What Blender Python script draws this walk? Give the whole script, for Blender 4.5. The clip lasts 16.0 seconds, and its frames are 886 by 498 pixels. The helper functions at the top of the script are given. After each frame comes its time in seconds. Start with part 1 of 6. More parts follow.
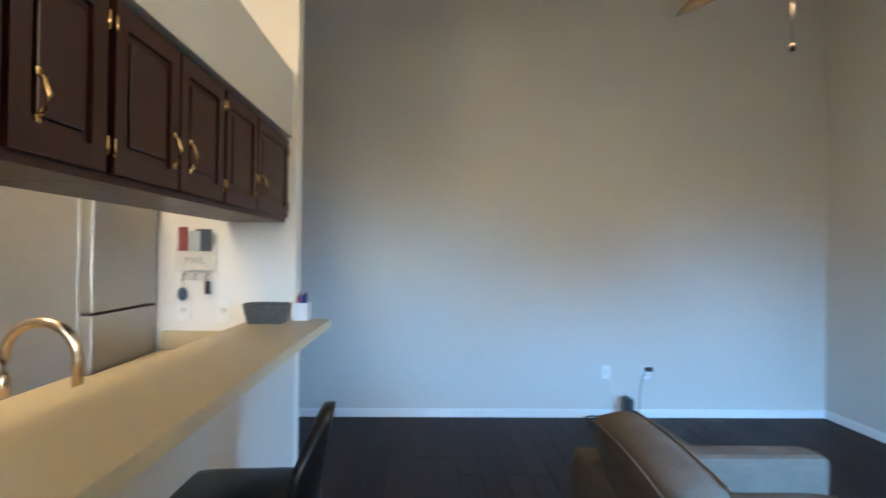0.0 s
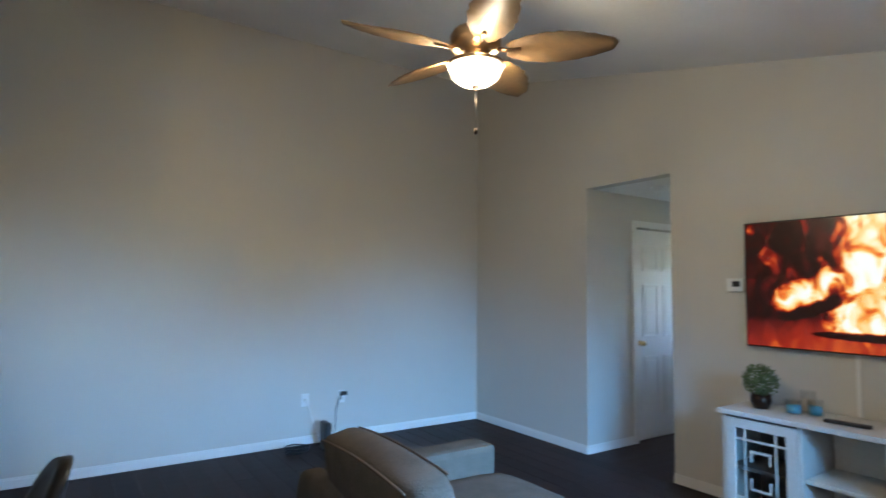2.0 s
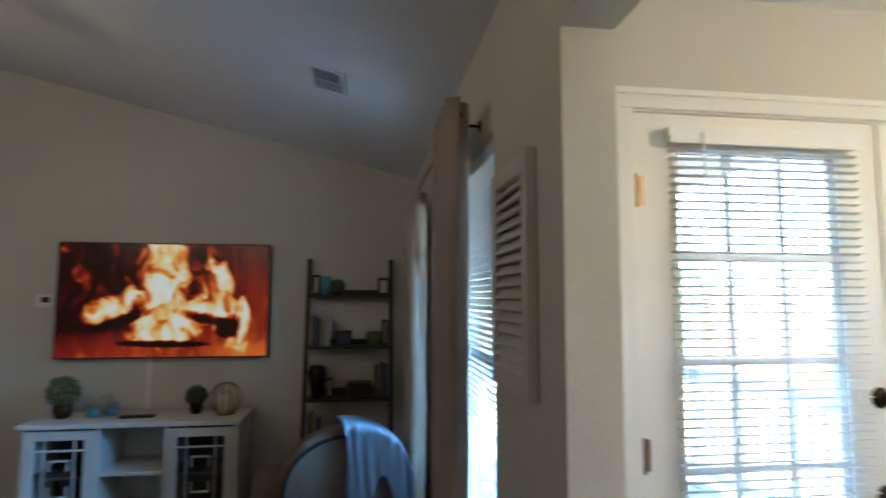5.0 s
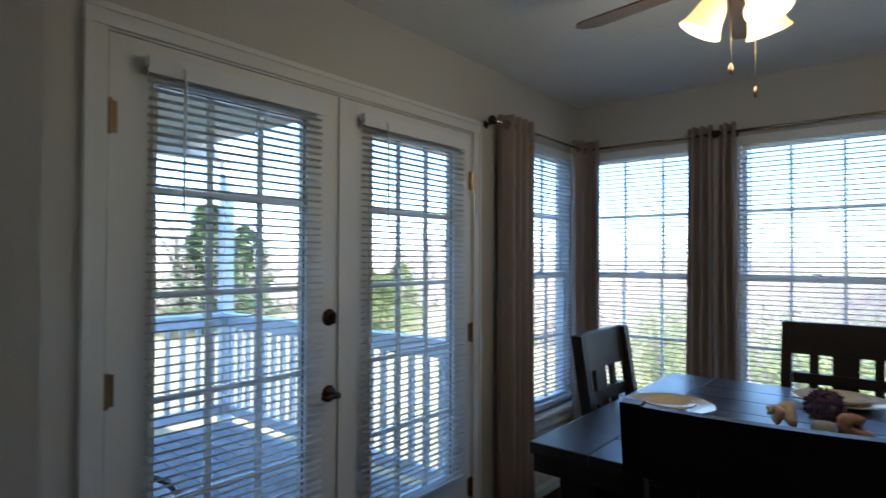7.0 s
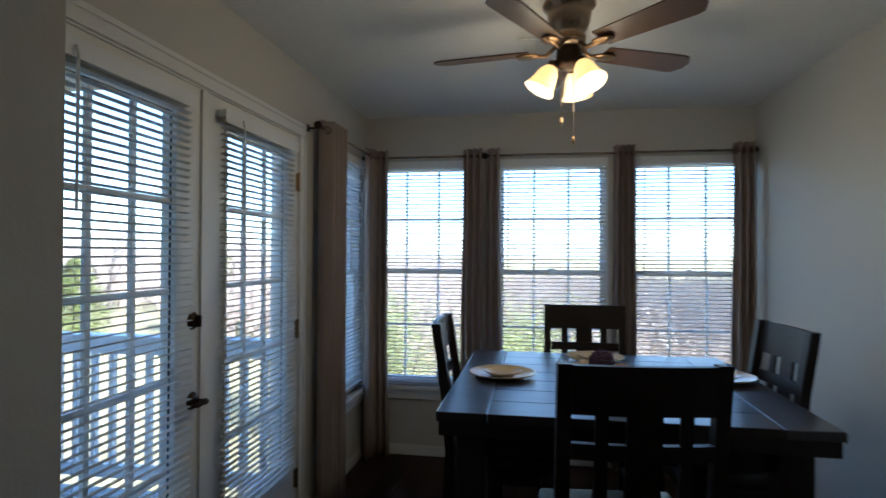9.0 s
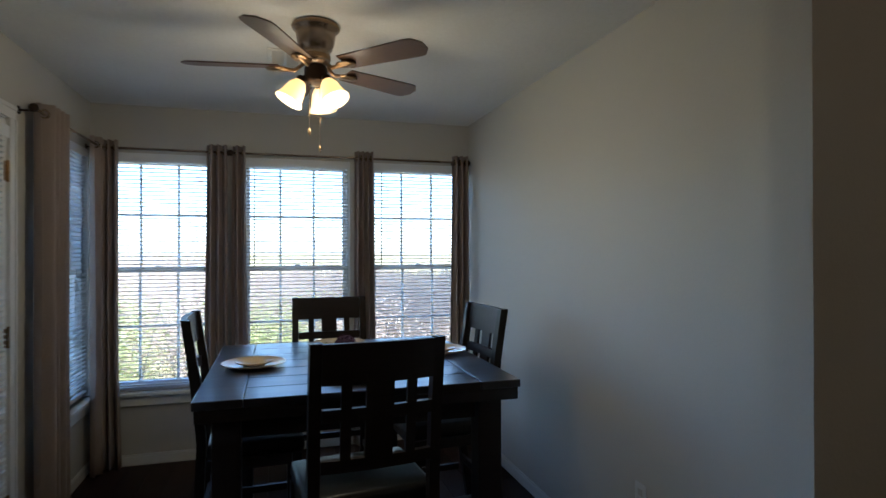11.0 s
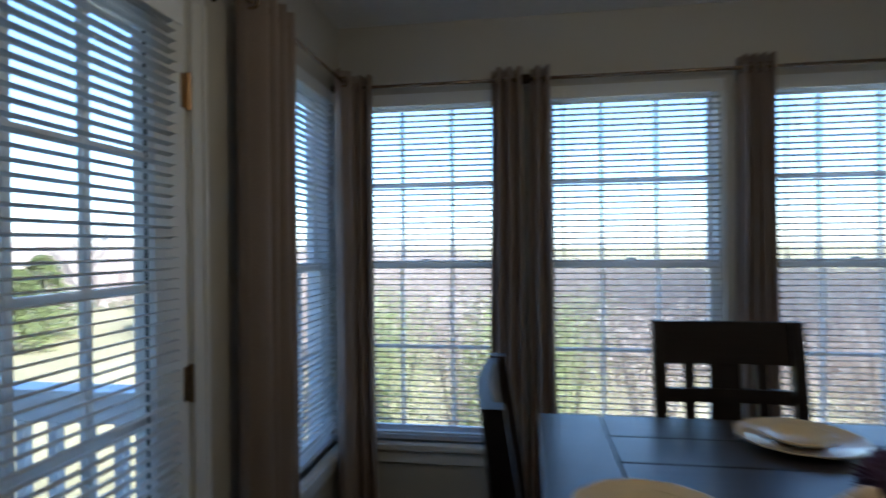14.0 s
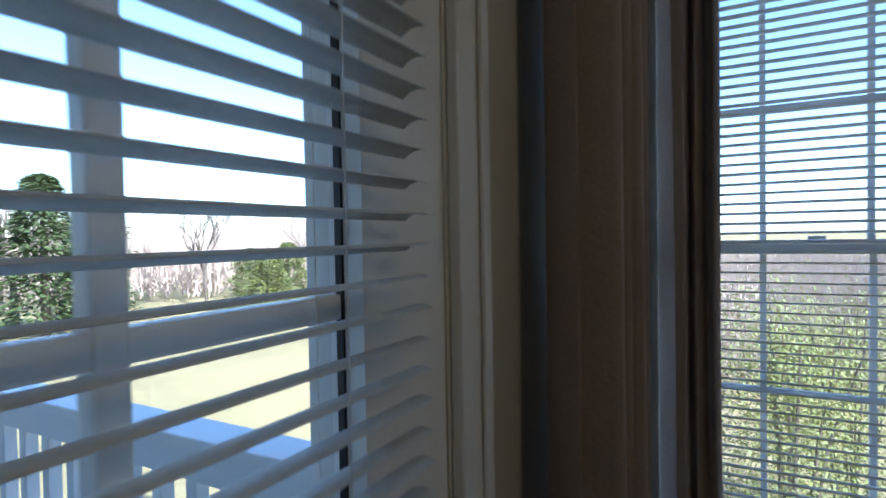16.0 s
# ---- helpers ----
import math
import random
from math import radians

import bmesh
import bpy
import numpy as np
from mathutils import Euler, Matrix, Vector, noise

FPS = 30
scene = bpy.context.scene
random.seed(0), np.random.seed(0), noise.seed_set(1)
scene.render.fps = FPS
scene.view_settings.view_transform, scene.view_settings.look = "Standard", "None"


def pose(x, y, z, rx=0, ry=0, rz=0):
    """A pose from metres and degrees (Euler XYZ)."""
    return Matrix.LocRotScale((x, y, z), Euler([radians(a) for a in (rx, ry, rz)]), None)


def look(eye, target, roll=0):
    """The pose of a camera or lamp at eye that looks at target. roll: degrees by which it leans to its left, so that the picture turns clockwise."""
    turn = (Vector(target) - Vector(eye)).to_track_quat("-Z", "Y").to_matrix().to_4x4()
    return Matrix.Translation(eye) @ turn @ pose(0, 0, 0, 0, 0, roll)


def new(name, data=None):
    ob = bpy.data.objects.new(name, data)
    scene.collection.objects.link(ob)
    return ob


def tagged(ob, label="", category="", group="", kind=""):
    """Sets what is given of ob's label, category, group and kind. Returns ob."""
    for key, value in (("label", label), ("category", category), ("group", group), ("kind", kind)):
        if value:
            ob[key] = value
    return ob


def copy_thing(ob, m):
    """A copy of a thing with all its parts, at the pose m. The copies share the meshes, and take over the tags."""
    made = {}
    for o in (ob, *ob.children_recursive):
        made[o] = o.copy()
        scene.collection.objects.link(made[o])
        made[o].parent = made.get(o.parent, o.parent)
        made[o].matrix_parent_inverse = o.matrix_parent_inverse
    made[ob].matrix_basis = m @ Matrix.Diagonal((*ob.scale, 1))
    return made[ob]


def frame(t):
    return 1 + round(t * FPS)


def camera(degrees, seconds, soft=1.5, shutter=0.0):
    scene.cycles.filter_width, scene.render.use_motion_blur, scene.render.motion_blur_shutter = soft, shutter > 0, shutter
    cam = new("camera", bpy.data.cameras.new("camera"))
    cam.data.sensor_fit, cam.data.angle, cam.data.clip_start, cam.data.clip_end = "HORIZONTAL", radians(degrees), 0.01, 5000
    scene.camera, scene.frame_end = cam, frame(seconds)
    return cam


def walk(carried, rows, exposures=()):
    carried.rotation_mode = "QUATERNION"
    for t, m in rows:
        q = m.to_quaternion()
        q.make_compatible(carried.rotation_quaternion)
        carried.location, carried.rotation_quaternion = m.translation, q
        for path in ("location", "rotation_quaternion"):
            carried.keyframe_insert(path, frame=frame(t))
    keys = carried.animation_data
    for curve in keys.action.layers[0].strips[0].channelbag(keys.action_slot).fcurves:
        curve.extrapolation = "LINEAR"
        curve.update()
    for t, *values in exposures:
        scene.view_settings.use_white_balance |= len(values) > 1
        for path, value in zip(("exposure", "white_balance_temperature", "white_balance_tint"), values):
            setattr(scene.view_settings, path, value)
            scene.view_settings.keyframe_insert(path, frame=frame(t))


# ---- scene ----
cam = camera(76.4, 16.0, shutter=0.5)

# seconds, stops, kelvin, tint
EXPOSURES = [(0.0, 6.1, 5400, 10), (1.5, 5.74, 5350, 10), (3.0, 5.7, 5150, 10), (5.2, 4.65, 5350, 10), (5.6, 4.35, 5350, 10), (6.2, 3.4, 5150, 10), (7.0, 2.5, 4870, 10), (8.7, 2.4, 4960, 10), (10.0, 2.6, 5050, 10), (12.4, 2.5, 4980, 10), (13.0, 2.35, 4930, 10), (14.5, 1.95, 4980, 10), (16.0, 1.85, 5060, 10)]
PATH = [
    (0, (-0.802, 3.939, 1.433), (-0.74, 5.938, 1.449), 0.7),
    (0.5, (-0.896, 3.824, 1.408), (-0.451, 5.772, 1.495), 0.3),
    (1, (-1.004, 3.748, 1.408), (-0.305, 5.617, 1.539), 0.3),
    (1.5, (-1.058, 3.764, 1.438), (-0.154, 5.544, 1.561), 0.5),
    (2, (-1.095, 3.812, 1.441), (0.02, 5.466, 1.58), 0.6),
    (2.5, (-1.132, 3.8, 1.428), (0.243, 5.243, 1.595), 0.5),
    (3, (-1.158, 3.699, 1.424), (0.433, 4.897, 1.603), 0.5),
    (5.5, (-1.647, 3.71, 1.518), (0.221, 3.017, 1.689), 0.1),
    (6, (-1.709, 3.628, 1.483), (-0.023, 2.566, 1.645), 0.1),
    (6.5, (-1.772, 3.539, 1.454), (-0.292, 2.199, 1.564), 0.1),
    (7, (-1.725, 3.515, 1.433), (-0.448, 1.976, 1.467), 0.2),
    (7.5, (-1.596, 3.568, 1.441), (-0.572, 1.85, 1.46), 0.3),
    (8, (-1.511, 3.708, 1.468), (-0.697, 1.882, 1.483), 0.3),
    (8.5, (-1.372, 3.849, 1.462), (-0.787, 1.937, 1.485), 0.2),
    (9, (-1.245, 4.011, 1.454), (-0.916, 2.038, 1.473), 0.3),
    (9.5, (-1.207, 4.229, 1.463), (-1.201, 2.229, 1.484), 0.2),
    (10, (-1.176, 4.475, 1.456), (-1.475, 2.497, 1.484), -0.1),
    (12.5, (-1.264, 3.485, 1.457), (-1.899, 1.588, 1.428), -0.0),
    (13, (-1.154, 3.161, 1.463), (-1.581, 1.208, 1.436), -0.1),
    (13.5, (-1.057, 2.851, 1.434), (-1.159, 0.854, 1.414), -0.2),
    (14, (-0.892, 2.583, 1.416), (-0.589, 0.606, 1.406), -0.5),
    (14.5, (-0.686, 2.321, 1.425), (-0.097, 0.409, 1.404), -0.4),
    (15, (-0.517, 2.105, 1.419), (0.317, 0.288, 1.362), -0.5),
    (15.5, (-0.396, 1.877, 1.39), (0.557, 0.12, 1.347), -0.9),
    (16, (-0.271, 1.703, 1.375), (0.703, -0.043, 1.328), -1.0),
]
walk(cam, [(t, look(eye, target, roll)) for t, eye, target, roll in PATH], EXPOSURES)

# ---- light ----
SUN_ELEVATION, SUN_AZIMUTH = radians(34), radians(288)
world = bpy.data.worlds.new("world")
scene.world = world
world.use_nodes = True
wn = world.node_tree.nodes
wl = world.node_tree.links
sky = wn.new("ShaderNodeTexSky")
sky.sky_type = "NISHITA"
sky.sun_disc = False
sky.sun_elevation = SUN_ELEVATION
sky.sun_rotation = SUN_AZIMUTH
sky.air_density, sky.dust_density, sky.ozone_density = 1.0, 0.7, 2.0
wn["Background"].inputs["Strength"].default_value = 0.15
wl.new(sky.outputs["Color"], wn["Background"].inputs["Color"])
sun_data = bpy.data.lights.new("sun", "SUN")
sun_data.energy, sun_data.angle, sun_data.color = 4.2, radians(0.5), (1.0, 0.95, 0.86)
sun = new("sun", sun_data)
to_sun = Vector((math.sin(SUN_AZIMUTH) * math.cos(SUN_ELEVATION), math.cos(SUN_AZIMUTH) * math.cos(SUN_ELEVATION), math.sin(SUN_ELEVATION)))
sun.matrix_world = look(to_sun * 40, (0, 0, 0))


def point_lamp(name, place, watts, color, radius):
    data = bpy.data.lights.new(name, "POINT")
    data.energy, data.color, data.shadow_soft_size = watts, color, radius
    lamp = new(name, data)
    lamp.location = place
    return lamp


def window_light(name, place, target, w, h, watts, color):
    """Daylight of a window, in its opening."""
    data = bpy.data.lights.new(name, "AREA")
    data.shape, data.size, data.size_y, data.energy, data.color = "RECTANGLE", w, h, watts, color
    data.spread = radians(54)
    lamp = new(name, data)
    lamp.matrix_world = look(place, target)
    return lamp


# the clear part of the living room window, between its drapes
window_light("window_daylight", (1.075, 3.292, 1.20), (-1.3, 8.89, -1.15), 0.78, 1.2, 0.88, (0.30, 0.62, 1.0))
window_light("window_daylight", (1.075, 3.302, 1.20), (2.0, 8.89, -1.15), 0.78, 1.2, 0.92, (0.30, 0.62, 1.0))
WARM = (1.0, 0.76, 0.42)


# ---- materials ----
def surface(name, color, rough=0.6, metal=0.0, grain=40.0, vary=0.08, bump=0.1, blotch=1.5, stretch=(1, 1, 1), coat=0.0, per_object=0.0, spec=0.5, bump_scale=0.0):
    """A plain surface with variation at two scales and fine relief."""
    m = bpy.data.materials.new(name)
    m.use_nodes = True
    nt = m.node_tree
    n, l = nt.nodes, nt.links
    b = n["Principled BSDF"]
    co = n.new("ShaderNodeTexCoord")
    mp = n.new("ShaderNodeMapping")
    mp.inputs["Scale"].default_value = stretch
    l.new(co.outputs["Object"], mp.inputs["Vector"])
    fine = n.new("ShaderNodeTexNoise")
    fine.inputs["Scale"].default_value, fine.inputs["Detail"].default_value = grain, 5
    big = n.new("ShaderNodeTexNoise")
    big.inputs["Scale"].default_value, big.inputs["Detail"].default_value = blotch, 3
    l.new(mp.outputs[0], fine.inputs["Vector"])
    l.new(mp.outputs[0], big.inputs["Vector"])
    add = n.new("ShaderNodeMath")
    add.operation = "ADD"
    l.new(fine.outputs["Fac"], add.inputs[0])
    l.new(big.outputs["Fac"], add.inputs[1])
    rng = n.new("ShaderNodeMapRange")
    rng.inputs["From Min"].default_value, rng.inputs["From Max"].default_value = 0.6, 1.4
    rng.inputs["To Min"].default_value, rng.inputs["To Max"].default_value = 1 - vary, 1 + vary
    l.new(add.outputs[0], rng.inputs["Value"])
    tint = n.new("ShaderNodeVectorMath")
    tint.operation = "SCALE"
    tint.inputs[0].default_value = color
    last = rng.outputs[0]
    if per_object:
        info = n.new("ShaderNodeObjectInfo")
        r2 = n.new("ShaderNodeMapRange")
        r2.inputs["To Min"].default_value, r2.inputs["To Max"].default_value = 1 - per_object, 1 + per_object
        l.new(info.outputs["Random"], r2.inputs["Value"])
        mul = n.new("ShaderNodeMath")
        mul.operation = "MULTIPLY"
        l.new(last, mul.inputs[0])
        l.new(r2.outputs[0], mul.inputs[1])
        last = mul.outputs[0]
    l.new(last, tint.inputs["Scale"])
    l.new(tint.outputs[0], b.inputs["Base Color"])
    rr = n.new("ShaderNodeMapRange")
    rr.inputs["To Min"].default_value, rr.inputs["To Max"].default_value = max(rough - 0.08, 0.02), min(rough + 0.08, 1)
    l.new(big.outputs["Fac"], rr.inputs["Value"])
    l.new(rr.outputs[0], b.inputs["Roughness"])
    b.inputs["Metallic"].default_value = metal
    b.inputs["Specular IOR Level"].default_value = spec
    b.inputs["Coat Weight"].default_value = coat
    b.inputs["Coat Roughness"].default_value = 0.3
    if bump:
        bp = n.new("ShaderNodeBump")
        bp.inputs["Strength"].default_value, bp.inputs["Distance"].default_value = bump, 0.004
        if bump_scale:
            third = n.new("ShaderNodeTexNoise")
            third.inputs["Scale"].default_value = bump_scale
            l.new(mp.outputs[0], third.inputs["Vector"])
            l.new(third.outputs["Fac"], bp.inputs["Height"])
        else:
            l.new(fine.outputs["Fac"], bp.inputs["Height"])
        l.new(bp.outputs[0], b.inputs["Normal"])
    return m


def glowing(name, color, strength, base=(0.8, 0.75, 0.65)):
    m = bpy.data.materials.new(name)
    m.use_nodes = True
    b = m.node_tree.nodes["Principled BSDF"]
    b.inputs["Base Color"].default_value = (*base, 1)
    b.inputs["Roughness"].default_value = 0.35
    b.inputs["Emission Color"].default_value = (*color, 1)
    b.inputs["Emission Strength"].default_value = strength
    return m


def clear_glass():
    m = bpy.data.materials.new("clear_glass")
    m.use_nodes = True
    n, l = m.node_tree.nodes, m.node_tree.links
    n.remove(n["Principled BSDF"])
    through_ = n.new("ShaderNodeBsdfTransparent")
    through_.inputs["Color"].default_value = (0.96, 0.97, 0.97, 1)
    gloss = n.new("ShaderNodeBsdfGlossy")
    gloss.inputs["Roughness"].default_value = 0.02
    lw_ = n.new("ShaderNodeLayerWeight")
    lw_.inputs["Blend"].default_value = 0.5
    power = n.new("ShaderNodeMath")
    power.operation = "POWER"
    power.inputs[1].default_value = 4.0
    l.new(lw_.outputs["Facing"], power.inputs[0])
    rng_ = n.new("ShaderNodeMapRange")
    rng_.inputs["To Min"].default_value, rng_.inputs["To Max"].default_value = 0.025, 0.6
    l.new(power.outputs[0], rng_.inputs["Value"])
    mix = n.new("ShaderNodeMixShader")
    l.new(rng_.outputs[0], mix.inputs["Fac"])
    l.new(through_.outputs[0], mix.inputs[1])
    l.new(gloss.outputs[0], mix.inputs[2])
    l.new(mix.outputs[0], n["Material Output"].inputs["Surface"])
    return m


def thin_cloth(name, color, pass_light):
    """Cloth or foliage that lets some light through."""
    m = surface(name, color, 0.9, grain=160, vary=0.14, bump=0.35, blotch=3, spec=0.15)
    n, l = m.node_tree.nodes, m.node_tree.links
    b = n["Principled BSDF"]
    tr = n.new("ShaderNodeBsdfTranslucent")
    tr.inputs["Color"].default_value = (*color, 1)
    mix = n.new("ShaderNodeMixShader")
    mix.inputs["Fac"].default_value = pass_light
    l.new(b.outputs[0], mix.inputs[1])
    l.new(tr.outputs[0], mix.inputs[2])
    l.new(mix.outputs[0], n["Material Output"].inputs["Surface"])
    return m


def island_leaf(name, c0, c1, pass_light=0.3):
    """Leaves whose colour varies from one to the next."""
    m = bpy.data.materials.new(name)
    m.use_nodes = True
    n, l = m.node_tree.nodes, m.node_tree.links
    b = n["Principled BSDF"]
    geo = n.new("ShaderNodeNewGeometry")
    ramp = n.new("ShaderNodeValToRGB")
    ramp.color_ramp.elements[0].color, ramp.color_ramp.elements[1].color = (*c0, 1), (*c1, 1)
    l.new(geo.outputs["Random Per Island"], ramp.inputs[0])
    l.new(ramp.outputs[0], b.inputs["Base Color"])
    b.inputs["Roughness"].default_value = 0.6
    tr = n.new("ShaderNodeBsdfTranslucent")
    l.new(ramp.outputs[0], tr.inputs["Color"])
    mix = n.new("ShaderNodeMixShader")
    mix.inputs["Fac"].default_value = pass_light
    l.new(b.outputs[0], mix.inputs[1])
    l.new(tr.outputs[0], mix.inputs[2])
    l.new(mix.outputs[0], n["Material Output"].inputs["Surface"])
    return m


def fire_screen():
    """A television picture of a log fire, in the panel's own coordinates (0 to 1)."""
    m = bpy.data.materials.new("fire_picture")
    m.use_nodes = True
    n, l = m.node_tree.nodes, m.node_tree.links
    b = n["Principled BSDF"]

    def math_(op, a, b_=None, clamp=False):
        q = n.new("ShaderNodeMath")
        q.operation, q.use_clamp = op, clamp
        for i, v in enumerate((a, b_)):
            if v is None:
                continue
            if isinstance(v, (int, float)):
                q.inputs[i].default_value = v
            else:
                l.new(v, q.inputs[i])
        return q.outputs[0]

    co = n.new("ShaderNodeTexCoord")
    sep = n.new("ShaderNodeSeparateXYZ")
    l.new(co.outputs["Generated"], sep.inputs[0])
    u, v = math_("SUBTRACT", 1.0, sep.outputs["Y"]), sep.outputs["Z"]
    comb = n.new("ShaderNodeCombineXYZ")
    l.new(math_("MULTIPLY", u, 1.78), comb.inputs[0])
    l.new(math_("MULTIPLY", v, 0.55), comb.inputs[1])
    warp = n.new("ShaderNodeTexNoise")
    warp.inputs["Scale"].default_value, warp.inputs["Detail"].default_value, warp.inputs["Distortion"].default_value = 8.0, 8, 1.3
    l.new(comb.outputs[0], warp.inputs["Vector"])

    def bulb(cu, cv, ru, rv, tilt=0.0):
        du, dv = math_("SUBTRACT", u, cu), math_("SUBTRACT", v, cv)
        c, s_ = math.cos(tilt), math.sin(tilt)
        a = math_("ADD", math_("MULTIPLY", du, c), math_("MULTIPLY", dv, s_))
        d = math_("SUBTRACT", math_("MULTIPLY", dv, c), math_("MULTIPLY", du, s_))
        r = math_("ADD", math_("POWER", math_("ABSOLUTE", math_("DIVIDE", a, ru)), 2.0), math_("POWER", math_("ABSOLUTE", math_("DIVIDE", d, rv)), 2.0))
        return math_("SUBTRACT", 1.0, r, True)

    heat = bulb(0.49, 0.75, 0.13, 0.75)
    for q in ((0.50, 0.35, 0.20, 0.28), (0.78, 0.50, 0.085, 0.50, 0.12), (0.70, 0.42, 0.17, 0.14, -0.5), (0.24, 0.40, 0.13, 0.16, -0.6), (0.34, 0.50, 0.09, 0.16, -0.4), (0.50, 0.20, 0.20, 0.12), (0.88, 0.3, 0.04, 0.32)):
        heat = math_("MAXIMUM", heat, bulb(*q))
    glow = math_("ADD", math_("MULTIPLY", bulb(0.98, 0.2, 0.35, 0.9), 0.22), math_("MULTIPLY", bulb(0.5, 0.0, 0.9, 0.28), 0.26))
    flame = math_("ADD", math_("MULTIPLY", math_("POWER", heat, 0.6), 1.0), math_("MULTIPLY", math_("SUBTRACT", warp.outputs["Fac"], 0.55), 2.5))
    flame = math_("MAXIMUM", flame, math_("ADD", glow, math_("MULTIPLY", math_("SUBTRACT", warp.outputs["Fac"], 0.45), 0.45)))
    for q in ((0.31, 0.33, 0.20, 0.05, 0.62), (0.70, 0.34, 0.19, 0.055, -0.42), (0.82, 0.27, 0.075, 0.12, -0.2), (0.50, 0.115, 0.24, 0.035, -0.03)):
        flame = math_("SUBTRACT", flame, math_("MULTIPLY", bulb(*q), 0.95))
    ramp = n.new("ShaderNodeValToRGB")
    cr = ramp.color_ramp
    cr.elements[0].position, cr.elements[0].color = 0.0, (0.012, 0.002, 0.001, 1)
    cr.elements[1].position, cr.elements[1].color = 1.0, (1, 0.92, 0.7, 1)
    for p_, c_ in ((0.10, (0.09, 0.004, 0.002, 1)), (0.26, (0.34, 0.018, 0.004, 1)), (0.44, (0.85, 0.14, 0.01, 1)), (0.60, (1, 0.46, 0.07, 1)), (0.78, (1, 0.78, 0.32, 1))):
        cr.elements.new(p_).color = c_
    l.new(flame, ramp.inputs[0])
    b.inputs["Base Color"].default_value = (0.01, 0.01, 0.01, 1)
    b.inputs["Roughness"].default_value = 0.25
    l.new(ramp.outputs[0], b.inputs["Emission Color"])
    b.inputs["Emission Strength"].default_value = 0.021
    return m


WALL = surface("greige_wall_paint", (0.58, 0.555, 0.505), 0.75, grain=220, vary=0.03, bump=0.18, blotch=0.8, bump_scale=90)
KITCHEN_WALL = surface("white_wall_paint", (0.74, 0.71, 0.66), 0.7, grain=200, vary=0.03, bump=0.15, bump_scale=90)
CEILING = surface("white_textured_ceiling", (0.80, 0.79, 0.77), 0.9, grain=60, vary=0.05, bump=0.6, blotch=2, bump_scale=22)
TRIM = surface("white_trim_paint", (0.78, 0.77, 0.74), 0.38, grain=80, vary=0.03, bump=0.05)
DOOR_WHITE = surface("white_door_paint", (0.80, 0.79, 0.76), 0.42, grain=70, vary=0.03, bump=0.06)
VINYL = surface("white_vinyl", (0.80, 0.81, 0.82), 0.4, grain=60, vary=0.02, bump=0.0)
SLAT = thin_cloth("white_slat_enamel", (0.80, 0.80, 0.78), 0.32)
GRILLE = thin_cloth("white_vinyl_grille", (0.80, 0.81, 0.82), 0.35)
FLOOR = surface("dark_floor_board", (0.026, 0.0135, 0.0115), 0.5, grain=30, vary=0.35, bump=0.2, blotch=3, stretch=(0.25, 4, 1), per_object=0.3, spec=0.13)
FLOOR_REST = surface("dark_floor_far", (0.026, 0.0135, 0.0115), 0.5, grain=30, vary=0.35, bump=0.2, blotch=3, stretch=(0.25, 4, 1), spec=0.13)
ESPRESSO = surface("espresso_wood", (0.014, 0.009, 0.0075), 0.42, grain=26, vary=0.4, bump=0.12, blotch=4, stretch=(0.4, 5, 5), spec=0.35)
ESPRESSO_TOP = surface("espresso_table_wood", (0.014, 0.011, 0.012), 0.33, grain=26, vary=0.4, bump=0.07, blotch=4, stretch=(0.35, 6, 6), per_object=0.2, coat=0.6, spec=0.6)
LEATHER = surface("black_leather", (0.008, 0.0075, 0.008), 0.36, grain=120, vary=0.2, bump=0.2, spec=0.35)
BLACK_WOOD = surface("black_wood", (0.014, 0.012, 0.011), 0.5, grain=40, vary=0.25, bump=0.1)
CABINET = surface("cherry_cabinet_wood", (0.036, 0.0085, 0.006), 0.38, grain=24, vary=0.4, bump=0.1, blotch=5, stretch=(5, 5, 0.4), coat=0.04, spec=0.3)
BRASS = surface("polished_brass", (0.75, 0.52, 0.24), 0.25, 1.0, vary=0.08, bump=0.02)
BRONZE = surface("oil_rubbed_bronze", (0.045, 0.030, 0.022), 0.36, 0.9, vary=0.2, bump=0.03)
ANTIQUE = surface("antique_brass", (0.30, 0.20, 0.11), 0.3, 1.0, vary=0.15, bump=0.03)
PEWTER = surface("brushed_bronze", (0.34, 0.26, 0.19), 0.26, 0.9, vary=0.12, bump=0.02)
NICKEL = surface("warm_nickel", (0.55, 0.45, 0.33), 0.25, 1.0, vary=0.05, bump=0.02)
STEEL = surface("grey_steel", (0.36, 0.35, 0.33), 0.35, 0.7, grain=50, vary=0.06, bump=0.05)
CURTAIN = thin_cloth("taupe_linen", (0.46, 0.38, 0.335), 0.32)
# lit copy of the drape linen, the daylight put into its paler colour
LIT_CURTAIN = thin_cloth("daylit_linen", (0.52, 0.46, 0.38), 0.35)
COUNTER = surface("tan_laminate", (0.52, 0.425, 0.255), 0.42, grain=260, vary=0.07, bump=0.03, blotch=6)
SOFA = surface("beige_chenille", (0.10, 0.083, 0.067), 0.95, grain=170, vary=0.28, bump=0.9, blotch=9, spec=0.06)
PIPING = surface("brown_piping", (0.10, 0.07, 0.05), 0.9, grain=200, vary=0.2, bump=0.2)
RECLINER = surface("brown_recliner_cloth", (0.16, 0.12, 0.09), 0.95, grain=200, vary=0.2, bump=0.4, spec=0.15)
BLANKET = surface("pale_blue_throw", (0.15, 0.18, 0.225), 0.95, grain=200, vary=0.1, bump=0.5, spec=0.1)
BLACK = surface("black_plastic", (0.012, 0.012, 0.013), 0.4, vary=0.1, bump=0.02)
